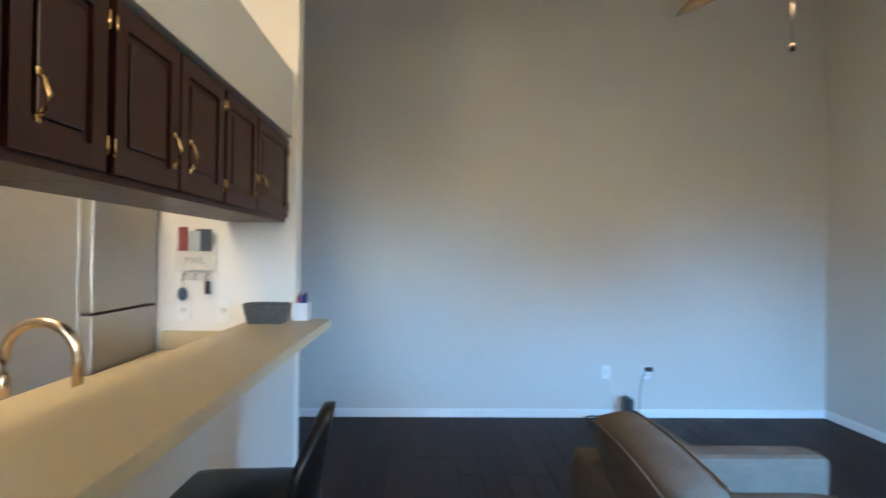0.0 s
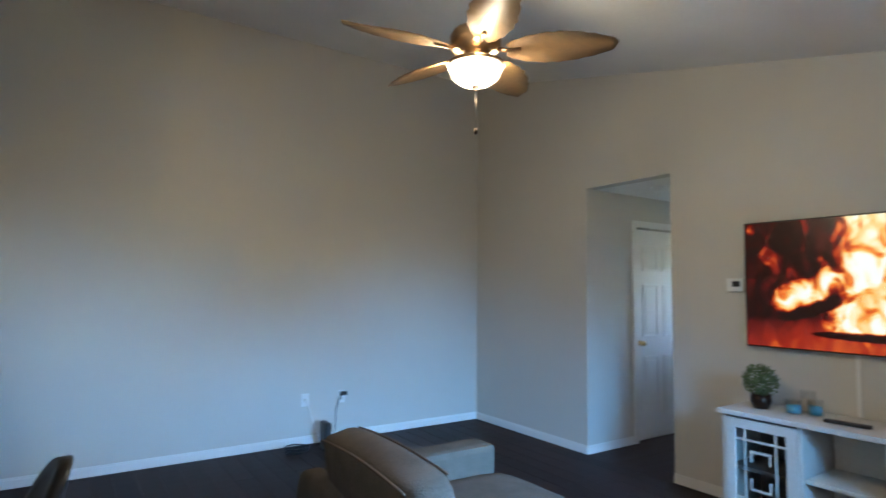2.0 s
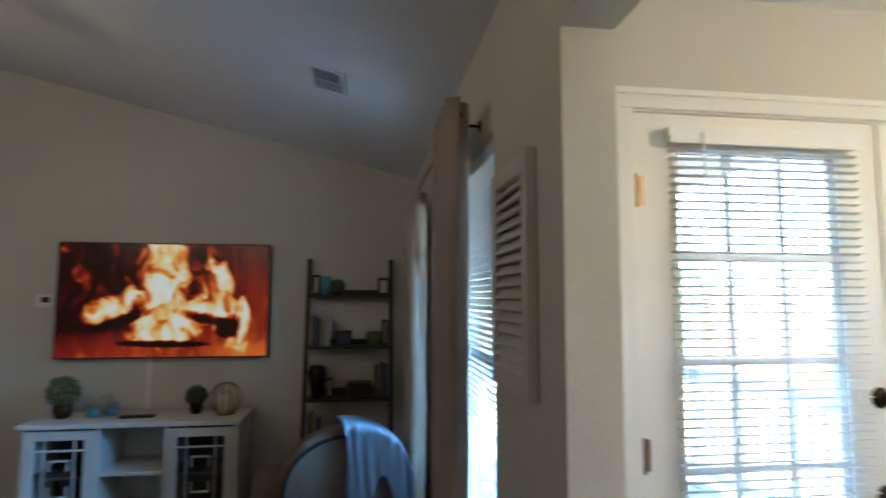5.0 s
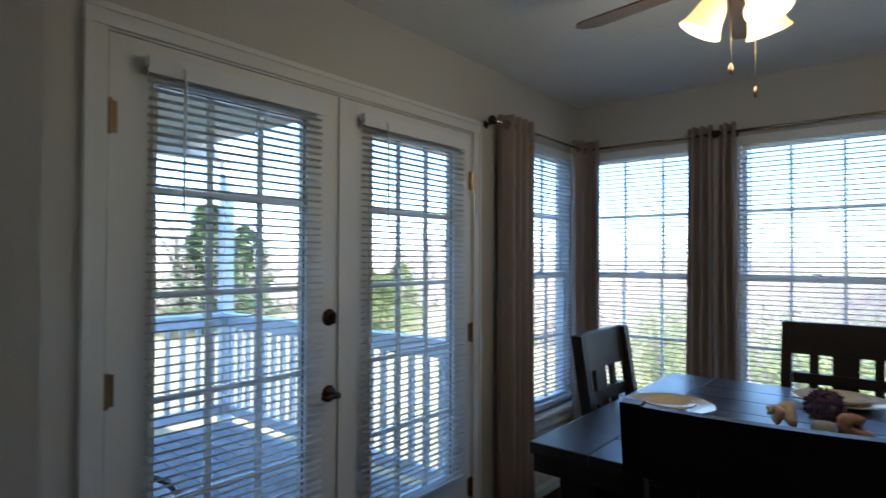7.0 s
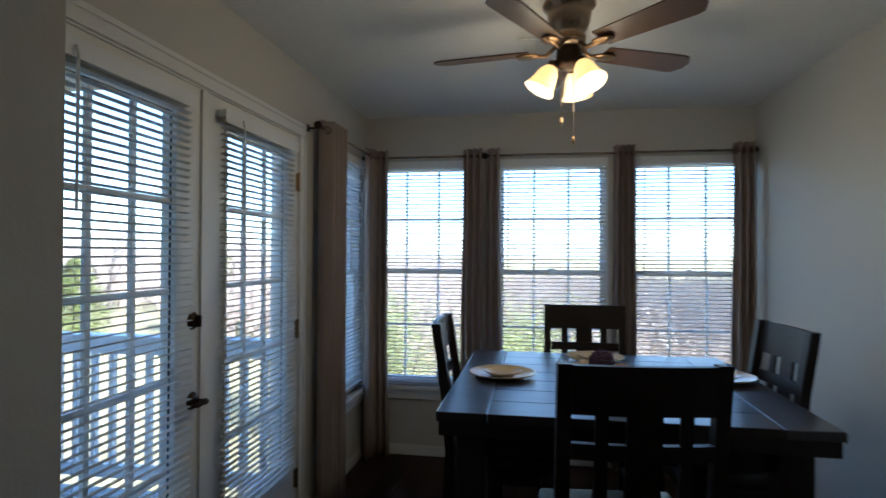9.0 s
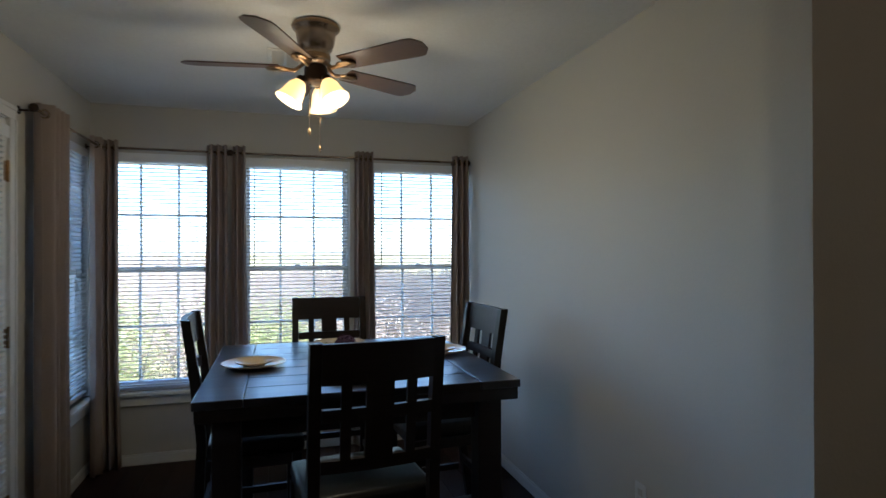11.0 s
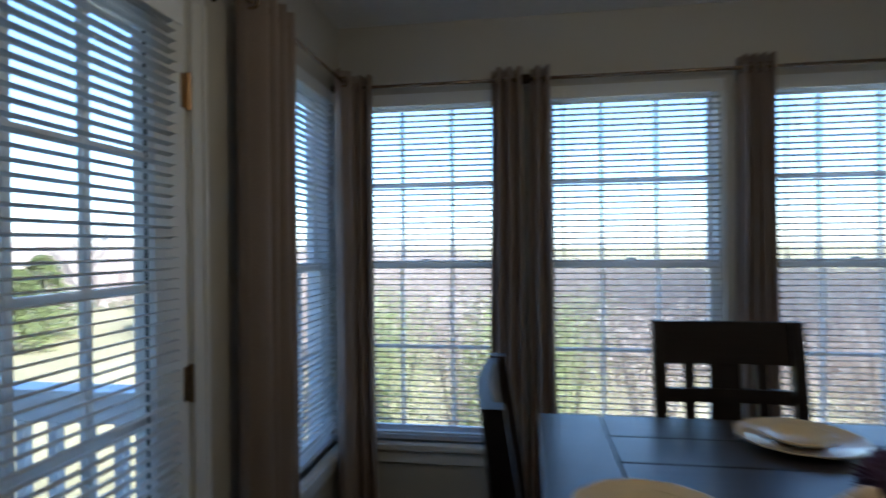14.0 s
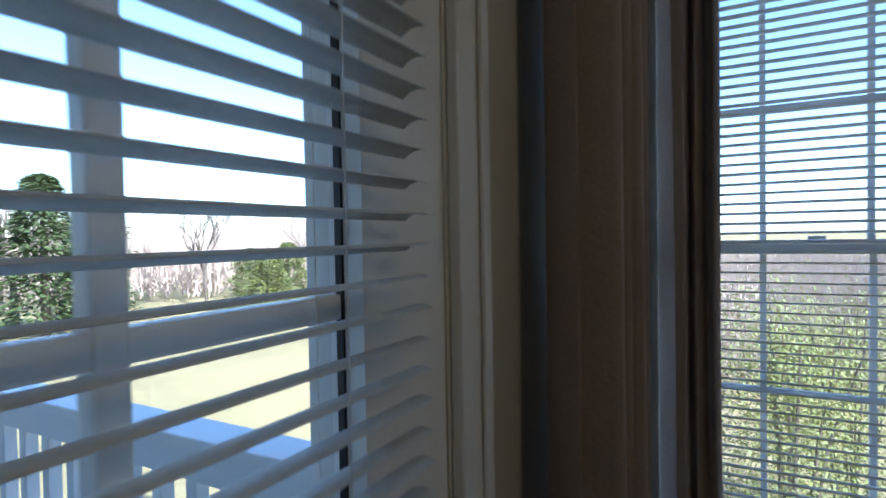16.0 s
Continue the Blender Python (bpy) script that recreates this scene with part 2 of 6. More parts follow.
CHROME = surface("polished_chrome", (0.75, 0.76, 0.78), 0.15, 1.0, vary=0.03, bump=0.0)
PLATE = surface("cream_stoneware", (0.66, 0.55, 0.36), 0.16, grain=40, vary=0.06, bump=0.03, coat=0.4)
SHELL = surface("pale_seashell", (0.60, 0.46, 0.32), 0.45, grain=40, vary=0.25, bump=0.4)
SHELL_PINK = surface("brown_seashell", (0.42, 0.23, 0.14), 0.45, grain=40, vary=0.3, bump=0.4)
PURPLE = surface("purple_urchin", (0.055, 0.022, 0.055), 0.8, grain=60, vary=0.4, bump=0.5)
SALT = surface("grey_sand", (0.35, 0.30, 0.24), 0.9, grain=200, vary=0.2, bump=0.3)
GLASS = clear_glass()
BLADE = surface("walnut_blade", (0.075, 0.036, 0.02), 0.42, grain=24, vary=0.35, bump=0.08, stretch=(0.6, 6, 6))
PALM_BLADE = surface("carved_palm_blade", (0.20, 0.12, 0.05), 0.5, grain=30, vary=0.3, bump=0.4, stretch=(0.6, 6, 6))
BULB = glowing("lit_frosted_shade", (1.0, 0.52, 0.13), 0.30)
ALABASTER = glowing("lit_alabaster_bowl", (1.0, 0.70, 0.36), 0.075)
WHITE_PLASTIC = surface("white_plastic", (0.75, 0.75, 0.73), 0.4, vary=0.03, bump=0.0)
CREAM_PAINT = surface("chalky_white_paint", (0.60, 0.585, 0.54), 0.55, grain=50, vary=0.08, bump=0.12)
# shade inside the white console, put into the colour
SHADED_INSIDE = surface("shaded_recess", (0.13, 0.11, 0.095), 0.8, vary=0.2, bump=0.05)
DECK = surface("weathered_deck_board", (0.30, 0.29, 0.28), 0.75, grain=24, vary=0.22, bump=0.4, stretch=(5, 0.4, 1), per_object=0.15)
RAIL_WHITE = surface("white_railing_paint", (0.72, 0.73, 0.74), 0.5, grain=60, vary=0.06, bump=0.1)
# white soffit darkened to grey, the shade under the roof put into colour
SHADED_SOFFIT = surface("shaded_soffit_boards", (0.30, 0.30, 0.29), 0.6, grain=40, vary=0.06, bump=0.1)
BARK = surface("grey_bark", (0.14, 0.11, 0.085), 0.9, grain=30, vary=0.35, bump=0.5)
LEAF_GREEN = island_leaf("dark_needles", (0.08, 0.11, 0.04), (0.16, 0.20, 0.075))
LEAF_YELLOW = island_leaf("yellow_green_leaves", (0.17, 0.19, 0.055), (0.31, 0.32, 0.10))
TWIG = island_leaf("bare_twigs", (0.30, 0.22, 0.17), (0.48, 0.38, 0.29), 0.2)
FIRE = fire_screen()


# ---- mesh helpers ----
def box(bm, x0, x1, y0, y1, z0, z1, bevel=0.0, m=None):
    """An axis-aligned block, with chamfered edges where asked."""
    made = bmesh.ops.create_cube(bm, size=1)["verts"]
    for v in made:
        v.co = Vector(((x0 + x1) / 2 + v.co.x * (x1 - x0), (y0 + y1) / 2 + v.co.y * (y1 - y0), (z0 + z1) / 2 + v.co.z * (z1 - z0)))
    if bevel:
        edges = list({e for v in made for e in v.link_edges})
        out = bmesh.ops.bevel(bm, geom=edges, offset=bevel, segments=2, affect="EDGES", profile=0.6)
        made = list(set(out["verts"]) | {v for v in made if v.is_valid})
    if m is not None:
        bmesh.ops.transform(bm, matrix=m, verts=[v for v in made if v.is_valid])
    return made


def lathe(bm, profile, steps=24, m=None, cap=False):
    """A body turned round z from (radius, height) pairs."""
    rings = []
    for r, z in profile:
        rings.append([bm.verts.new((r * math.cos(2 * math.pi * i / steps), r * math.sin(2 * math.pi * i / steps), z)) for i in range(steps)])
    for a, b in zip(rings, rings[1:]):
        for i in range(steps):
            bm.faces.new((a[i], a[(i + 1) % steps], b[(i + 1) % steps], b[i]))
    if cap:
        bm.faces.new(list(reversed(rings[0])))
        bm.faces.new(rings[-1])
    verts = [v for ring in rings for v in ring]
    if m is not None:
        bmesh.ops.transform(bm, matrix=m, verts=verts)
    return verts


def tube(bm, points, radius, sides=8, taper=1.0):
    """A round bar along a line of points."""
    pts = [Vector(p) for p in points]
    rings = []
    for i, p in enumerate(pts):
        d = (pts[min(i + 1, len(pts) - 1)] - pts[max(i - 1, 0)]).normalized()
        side = d.cross(Vector((0, 0, 1)))
        if side.length < 0.05:
            side = d.cross(Vector((1, 0, 0)))
        side.normalize()
        up = side.cross(d)
        r = radius * (1 + (taper - 1) * i / max(len(pts) - 1, 1))
        rings.append([bm.verts.new(p + side * (r * math.cos(2 * math.pi * k / sides)) + up * (r * math.sin(2 * math.pi * k / sides))) for k in range(sides)])
    for a, b in zip(rings, rings[1:]):
        for k in range(sides):
            bm.faces.new((a[k], a[(k + 1) % sides], b[(k + 1) % sides], b[k]))
    bm.faces.new(list(reversed(rings[0])))
    bm.faces.new(rings[-1])


def frame_ring(bm, axis, d0, d1, outer, inner):
    """A flat frame with mitred corners: outer and inner are (u0, u1, z0, z1)."""
    def at(d, u, z):
        return (d, u, z) if axis == "x" else (u, d, z)
    loops = []
    for d in (d0, d1):
        for u0, u1, z0, z1 in (outer, inner):
            loops.append([bm.verts.new(at(d, u, z)) for u, z in ((u0, z0), (u1, z0), (u1, z1), (u0, z1))])
    for p, q in ((0, 1), (2, 3), (0, 2), (1, 3)):
        for i in range(4):
            bm.faces.new((loops[p][i], loops[p][(i + 1) % 4], loops[q][(i + 1) % 4], loops[q][i]))


def mesh_of(name, bm, material, smooth=False):
    bmesh.ops.recalc_face_normals(bm, faces=bm.faces)
    me = bpy.data.meshes.new(name)
    bm.to_mesh(me)
    bm.free()
    me.materials.append(material)
    if smooth:
        for p in me.polygons:
            p.use_smooth = True
    return me


def part(name, bm, material, parent=None, label="", smooth=False):
    """One mesh object, under a thing or a part."""
    ob = new(name, mesh_of(name, bm, material, smooth))
    ob.parent = parent
    if label:
        ob["label"] = label
    return ob


def piece(name, me, parent, m):
    """One more object on a shared mesh."""
    ob = new(name, me)
    ob.parent = parent
    ob.matrix_basis = m
    return ob


def thing(name, m, label, category, group=""):
    ob = new(name)
    ob.empty_display_size = 0.1
    ob.matrix_basis = m
    return tagged(ob, label, category, group)


def block(name, dims, material, parent, bevel=0.003, label="", m=None):
    bm = bmesh.new()
    box(bm, *dims, bevel, m)
    return part(name, bm, material, parent, label)


def structure(ob, label, category):
    return tagged(ob, label, category, kind="structure")


def wall(name, axis, a0, a1, u0, u1, z0, z1, openings, material, label):
    """A wall between a0 and a1 across, u0 to u1 along, with openings (u0, u1, z0, z1) cut through."""
    us = sorted({u0, u1, *[o[0] for o in openings], *[o[1] for o in openings]})
    bm = bmesh.new()
    for p, q in zip(us, us[1:]):
        cuts = sorted((o[2], o[3]) for o in openings if o[0] <= p + 1e-6 and o[1] >= q - 1e-6)
        z = z0
        for c0, c1 in cuts + [(z1, z1)]:
            if c0 > z + 1e-4:
                if axis == "x":
                    box(bm, a0, a1, p, q, z, c0)
                else:
                    box(bm, p, q, a0, a1, z, c0)
            z = max(z, c1)
    bmesh.ops.remove_doubles(bm, verts=bm.verts, dist=0.0005)
    return structure(part(name, bm, material), label, "wall")


# ---- the shell ----
CEIL = 2.455
SOUTH_Y, EAST_X, NORTH_Y = 3.30, 2.80, 8.89


def slope(y):
    return 2.43 + 0.24 * (y - SOUTH_Y)


WINDOWS = (-0.407, -1.345, -2.268)
WIN_W, WIN_Z0, WIN_Z1 = 0.77, 0.50, 2.13
wall("wall_dining_south", "y", -0.15, 0.0, -2.82, 0.15, -0.3, CEIL, [(c - WIN_W / 2, c + WIN_W / 2, WIN_Z0, WIN_Z1) for c in WINDOWS], WALL, "greige painted wall with three tall windows")
wall("wall_dining_east", "x", 0.0, 0.15, 0.0, 3.18, -0.3, CEIL, [(0.05, 0.05 + WIN_W, WIN_Z0, WIN_Z1), (1.19, 2.93, 0.0, 2.085)], WALL, "greige painted wall with glazed double doors")
wall("wall_dining_west", "x", -2.82, -2.67, 0.0, 3.18, -0.3, CEIL, [], WALL, "plain greige painted wall of the dining room")
wall("wall_living_south", "y", 3.18, SOUTH_Y, -4.2, 2.95, -0.3, 2.60, [(-2.36, -0.457, 0.0, 2.085), (0.16, 1.75, 0.5, 2.05)], WALL, "greige painted wall with a wide cased opening")
wall("wall_living_east", "x", EAST_X, EAST_X + 0.12, SOUTH_Y, 9.05, -0.3, 4.1, [(6.43, 7.28, -0.02, 2.355)], WALL, "greige painted wall with a passage opening")
wall("wall_living_north", "y", NORTH_Y, NORTH_Y + 0.15, -4.2, EAST_X, -0.3, 4.1, [], WALL, "tall plain greige wall under the sloping ceiling")
wall("wall_west", "x", -4.2, -4.05, SOUTH_Y, NORTH_Y, -0.3, 4.1, [], WALL, "plain greige wall closing the kitchen side")
wall("wall_kitchen_north", "y", 6.95, 7.07, -4.05, -1.49, 0.0, slope(6.95) + 0.05, [], KITCHEN_WALL, "white painted kitchen wall beside the bar")
wall("wall_bar", "x", -1.60, -1.49, 4.5, 6.95, 0.0, 1.035, [], WALL, "low greige wall carrying the breakfast bar")
wall("wall_soffit", "x", -1.86, -1.515, 4.45, 6.95, 2.037, 2.38, [], WALL, "greige soffit above the hanging cabinets")
wall("wall_hall_north", "y", 7.28, 7.40, EAST_X + 0.12, 5.2, 0.0, 2.36, [(3.495, 4.305, 0.0, 2.05)], WALL, "greige passage wall with a panelled door")
wall("wall_hall_south", "y", 6.31, 6.43, EAST_X + 0.12, 5.2, 0.0, 2.36, [], WALL, "greige passage wall")
# added unseen sheet that keeps sky light from leaking round the door
wall("wall_hall_light_block", "y", 7.402, 7.48, EAST_X + 0.12, 5.2, 0.0, 2.36, [], WALL, "unseen added wall blocking daylight behind the panelled door")
# the opening is added out of view, to let daylight onto the passage door
wall("wall_hall_end", "x", 5.2, 5.3, 6.31, 7.40, 0.0, 2.36, [(6.66, 6.96, 1.2, 1.75)], WALL, "greige wall closing the passage, with an added unseen opening for light")
structure(block("ceiling_hall", (EAST_X + 0.12, 5.2, 6.43, 7.28, 2.356, 2.45), CEILING, None, 0), "flat white passage ceiling", "ceiling")
structure(block("ceiling_dining", (-2.82, 0.15, -0.15, 3.18, CEIL, CEIL + 0.12), CEILING, None, 0), "flat white textured dining ceiling", "ceiling")
bm = bmesh.new()
v8 = [bm.verts.new((x, y, slope(y) + dz)) for dz in (0, 0.12) for x, y in ((-4.2, 3.18), (2.95, 3.18), (2.95, 9.05), (-4.2, 9.05))]
for f in ((0, 1, 2, 3), (7, 6, 5, 4), (0, 4, 5, 1), (1, 5, 6, 2), (2, 6, 7, 3), (3, 7, 4, 0)):
    bm.faces.new([v8[i] for i in f])
structure(part("ceiling_living", bm, CEILING), "sloping white textured ceiling of the living room", "ceiling")
bm = bmesh.new()
for d in ((-2.82, 0.15, -0.15, 3.18), (-4.2, 2.95, 3.18, 9.05), (2.95, 5.3, 6.31, 7.40)):
    box(bm, *d, -0.16, -0.004)
floor = structure(part("floor", bm, FLOOR_REST), "dark brown wood plank floor", "floor")


def skirting(name, x0, x1, y0, y1):
    bm = bmesh.new()
    box(bm, x0, x1, y0, y1, 0.0, 0.06, 0.002)
    dx, dy = (0.004, 0) if abs(x1 - x0) < abs(y1 - y0) else (0, 0.004)
    box(bm, x0 + dx, x1 - dx, y0 + dy, y1 - dy, 0.0595, 0.076, 0.003)
    return structure(part(name, bm, TRIM), "white painted baseboard", "baseboard")


skirting("baseboard", -2.655, -0.02, 0.0, 0.014)
skirting("baseboard", -2.67, -2.656, 0.0, 3.18)
skirting("baseboard", -0.014, 0.0, 0.016, 1.115)
skirting("baseboard", 0.145 - 0.6, EAST_X - 0.016, SOUTH_Y, SOUTH_Y + 0.014)
skirting("baseboard", EAST_X - 0.014, EAST_X, SOUTH_Y, 6.43)
skirting("baseboard", EAST_X - 0.014, EAST_X, 7.28, NORTH_Y - 0.016)
skirting("baseboard", EAST_X, 3.425, 7.266, 7.28)
skirting("baseboard", -4.05, EAST_X, NORTH_Y - 0.014, NORTH_Y)
skirting("baseboard", -4.05, -2.36, SOUTH_Y, SOUTH_Y + 0.014)
skirting("baseboard", -1.49, -1.476, 4.5, 6.95)


# ---- windows and blinds ----
def sash_window(name, m, label):
    """A double-hung window in local x, with the room at +y, its sill height at z=0."""
    w, h = WIN_W, WIN_Z1 - WIN_Z0
    ob = thing(name, m, label, "window")
    ob["kind"] = "structure"
    bm = bmesh.new()
    frame_ring(bm, "y", -0.135, -0.035, (-w / 2, w / 2, 0, h), (-w / 2 + 0.022, w / 2 - 0.022, 0.022, h - 0.022))
    part("window_frame", bm, VINYL, ob)
    mid = 1.33 - WIN_Z0
    for sash, z0, z1, y0 in (("upper_sash", mid - 0.018, h - 0.022, -0.118), ("lower_sash", 0.022, mid + 0.018, -0.088)):
        bm = bmesh.new()
        s = 0.026
        a = w / 2 - 0.023
        frame_ring(bm, "y", y0, y0 + 0.028, (-a, a, z0, z1), (-a + s, a - s, z0 + 0.034, z1 - 0.034))
        sash_ob = part(sash, bm, VINYL, ob)
        zm = (z0 + z1) / 2
        bm = bmesh.new()
        for x in (-0.1215, 0.1215):
            box(bm, x - 0.008, x + 0.008, y0 + 0.006, y0 + 0.022, z0 + 0.034, z1 - 0.034)
        for p, q in ((-a + s, -0.1295), (-0.1135, 0.1135), (0.1295, a - s)):
            box(bm, p, q, y0 + 0.007, y0 + 0.021, zm - 0.008, zm + 0.008)
        part("muntin", bm, GRILLE, sash_ob)
        bm = bmesh.new()
        box(bm, -a + s - 0.004, a - s + 0.004, y0 + 0.012, y0 + 0.016, z0 + 0.03, z1 - 0.03)
        pane = part("pane", bm, GLASS, sash_ob)
        pane.visible_shadow = False
    block("latch", (-0.02, 0.02, -0.0595, -0.05, mid + 0.0185, mid + 0.028), VINYL, ob, 0.003)
    bm = bmesh.new()
    box(bm, -w / 2 - 0.05, w / 2 + 0.05, -0.035, 0.045, -0.028, 0.0, 0.006)
    box(bm, -w / 2 - 0.03, w / 2 + 0.03, 0.001, 0.018, -0.095, -0.0285, 0.004)
    part("window_sill", bm, TRIM, ob)
    return ob


def slat_mesh(length, tilt, depth=0.025):
    """One curved blind slat along local x."""
    bm = bmesh.new()
    rows = []
    for i in range(5):
        f = i / 4 - 0.5
        y, z = f * depth, 0.0040 * (1 - 4 * f * f)
        c, s = math.cos(tilt), math.sin(tilt)
        rows.append([bm.verts.new((x, y * c - z * s, y * s + z * c)) for x in (-length / 2, length / 2)])
    for a, b in zip(rows, rows[1:]):
        bm.faces.new((a[0], a[1], b[1], b[0]))
    res = bmesh.ops.extrude_face_region(bm, geom=list(bm.faces))
    bmesh.ops.translate(bm, verts=[v for v in res["geom"] if isinstance(v, bmesh.types.BMVert)], vec=(0, 0, -0.0007))
    return mesh_of("slat", bm, SLAT, True)


def blind(m, width, height, tilt, label, wand_x, pitch=0.0225, wand=0.45):
    """A horizontal slat blind: top at z=0, room side at +y."""
    ob = thing("window_blind", m, label, "blind", "slat blinds of the dining room")
    bm = bmesh.new()
    box(bm, -width / 2, width / 2, -0.018, 0.016, -0.028, 0.0, 0.003)
    box(bm, -width / 2 - 0.004, width / 2 + 0.004, 0.0165, 0.0195, -0.052, 0.003, 0.0012)
    part("headrail", bm, VINYL, ob)
    me = slat_mesh(width - 0.012, tilt)
    count = int((height - 0.06) / pitch)
    rng = random.Random(int(width * 1000 + height * 77))
    for i in range(count):
        piece("slat", me, ob, pose(rng.uniform(-0.0015, 0.0015), 0, -0.045 - i * pitch, rng.uniform(-2.0, 2.0), rng.uniform(-0.12, 0.12), 0))
    bottom = -0.045 - count * pitch
    block("bottom_rail", (-width / 2 + 0.004, width / 2 - 0.004, -0.012, 0.012, bottom - 0.012, bottom), SLAT, ob, 0.003)
    for x in (-width * 0.33, width * 0.33):
        bm = bmesh.new()
        for y in (-0.0135, 0.0135):
            tube(bm, [(x, y, -0.02), (x, y, bottom)], 0.0007, 4)
        part("ladder_cord", bm, SLAT, ob)
    bm = bmesh.new()
    tube(bm, [(wand_x, 0.024, -0.02), (wand_x, 0.03, -0.05), (wand_x + 0.002, 0.031, -wand)], 0.0042, 6)
    part("wand", bm, VINYL, ob, "grey clear plastic tilt wand")
    return ob


TILT = radians(9)
for i, c in enumerate(WINDOWS):
    sash_window(f"window_{i + 1}", pose(c, 0, WIN_Z0), "white double-hung window with grille bars and a bright view")
    blind(pose(c, -0.017, WIN_Z1 - 0.003), WIN_W - 0.012, WIN_Z1 - WIN_Z0 - 0.02, TILT, "open white horizontal slat blind inside a tall window", 0.30, 0.0265, 0.8)
sash_window("window_4", pose(0, 0.05 + WIN_W / 2, WIN_Z0, 0, 0, 90), "white double-hung window with grille bars beside the doors")
blind(pose(0.017, 0.05 + WIN_W / 2, WIN_Z1 - 0.003, 0, 0, 90), WIN_W - 0.012, WIN_Z1 - WIN_Z0 - 0.02, TILT, "open white horizontal slat blind in the corner window", 0.3, 0.0265, 0.8)

# living room window behind the drapes
lw = thing("window_5", pose(0.955, 3.18, 0.5), "wide white window half hidden behind drapes", "window")
lw["kind"] = "structure"
bm = bmesh.new()
for d in ((-0.795, -0.75, 0, 1.55), (0.75, 0.795, 0, 1.55), (-0.75, 0.75, 1.505, 1.55), (-0.75, 0.75, 0, 0.045), (-0.022, 0.022, 0.045, 1.505), (-0.75, -0.022, 0.755, 0.795), (0.022, 0.75, 0.755, 0.795)):
    box(bm, d[0], d[1], 0.01, 0.06, d[2], d[3], 0.003)
part("window_frame", bm, VINYL, lw)
for x0, x1 in ((-0.755, -0.018), (0.018, 0.755)):
    bm = bmesh.new()
    box(bm, x0, x1, 0.03, 0.034, 0.04, 1.51)
    pane = part("pane", bm, GLASS, lw)
    pane.visible_shadow = False

blind(pose(0.955, 3.262, 2.045), 1.57, 1.53, radians(50), "closed white slat blind in the living room window", 0.6, 0.024)


# ---- glazed double doors ----
def french_leaf(y_hinge, y_meet, label, lever):
    """A glazed door leaf in the plane x=0..0.045, three lights wide and five high."""
    s = 1 if y_meet > y_hinge else -1
    ob = thing("glazed_door", pose(0, 0, 0), label, "door", "glazed double doors")
    lo, hi = min(y_hinge, y_meet), max(y_hinge, y_meet)
    g0, g1 = (y_meet + 0.163, y_hinge - 0.128) if s < 0 else (y_hinge + 0.139, y_meet - 0.155)
    z0, z1, zb, zt = 0.012, 2.070, 0.372, 1.952
    bm = bmesh.new()
    frame_ring(bm, "x", 0.002, 0.054, (lo, hi, z0, z1), (g0, g1, zb, zt))
    part("leaf", bm, DOOR_WHITE, ob)
    bm = bmesh.new()
    frame_ring(bm, "x", -0.006, 0.0015, (g0 - 0.012, g1 + 0.012, zb - 0.012, zt + 0.012), (g0 + 0.003, g1 - 0.003, zb + 0.003, zt - 0.003))
    part("glazing_bead", bm, DOOR_WHITE, ob)
    bm = bmesh.new()
    frame_ring(bm, "x", 0.015, 0.0215, (g0 - 0.001, g1 + 0.001, zb - 0.001, zt + 0.001), (g0 + 0.003, g1 - 0.003, zb + 0.003, zt - 0.003))
    part("glazing_gasket", bm, BLACK, ob, "thin black glazing gasket")
    bm = bmesh.new()
    third, fifth = (g1 - g0) / 3, (zt - zb) / 5
    for k in (1, 2):
        box(bm, 0.015, 0.033, g0 + k * third - 0.010, g0 + k * third + 0.010, zb, zt, 0.003)
    part("upright_muntin", bm, DOOR_WHITE, ob)
    bm = bmesh.new()
    for k in range(1, 5):
        box(bm, 0.0165, 0.0315, g0, g1, zb + k * fifth - 0.010, zb + k * fifth + 0.010, 0.003)
    part("cross_muntin", bm, DOOR_WHITE, ob)
    for i in range(3):
        for k in range(5):
            bm = bmesh.new()
            box(bm, 0.022, 0.026, g0 + i * third + 0.009, g0 + (i + 1) * third - 0.009, zb + k * fifth + 0.009, zb + (k + 1) * fifth - 0.009)
            pane = part("pane", bm, GLASS, ob)
            pane.visible_shadow = False
    for z in (0.28, 1.06, 1.83):
        bm = bmesh.new()
        tube(bm, [(-0.006, y_hinge, z - 0.05), (-0.006, y_hinge, z + 0.05)], 0.007, 10)
        box(bm, -0.001, 0.0018, min(y_hinge, y_hinge + s * 0.022), max(y_hinge, y_hinge + s * 0.022), z - 0.045, z + 0.045)
        part("hinge", bm, ANTIQUE, ob, "dull brass hinge")
    if lever:
        y = y_meet + 0.055
        turn = pose(0, 0, 0, 0, -90, 0)
        for z, nm in ((0.912, "lever"), (1.205, "deadbolt")):
            bm = bmesh.new()
            lathe(bm, [(0.001, 0.016), (0.022, 0.014), (0.031, 0.006), (0.033, 0.0)], 20, Matrix.Translation((0.0015, y, z)) @ turn)
            if nm == "lever":
                tube(bm, [(-0.012, y, z), (-0.05, y, z)], 0.010, 10)
                tube(bm, [(-0.052, y - 0.006, z), (-0.056, y + 0.02, z + 0.004), (-0.054, y + 0.045, z - 0.002), (-0.048, y + 0.07, z + 0.003)], 0.012, 10, 0.7)
            else:
                box(bm, -0.034, -0.012, y - 0.006, y + 0.006, z - 0.022, z + 0.022, 0.004)
            part(nm, bm, BRONZE, ob, "dark bronze " + nm, True)
        for z in (0.912, 1.205):
            block("strike_plate", (-0.0015, 0.0018, y_meet - 0.004, y_meet + 0.012, z - 0.035, z + 0.035), BRONZE, ob, 0)
    return ob, g0, g1


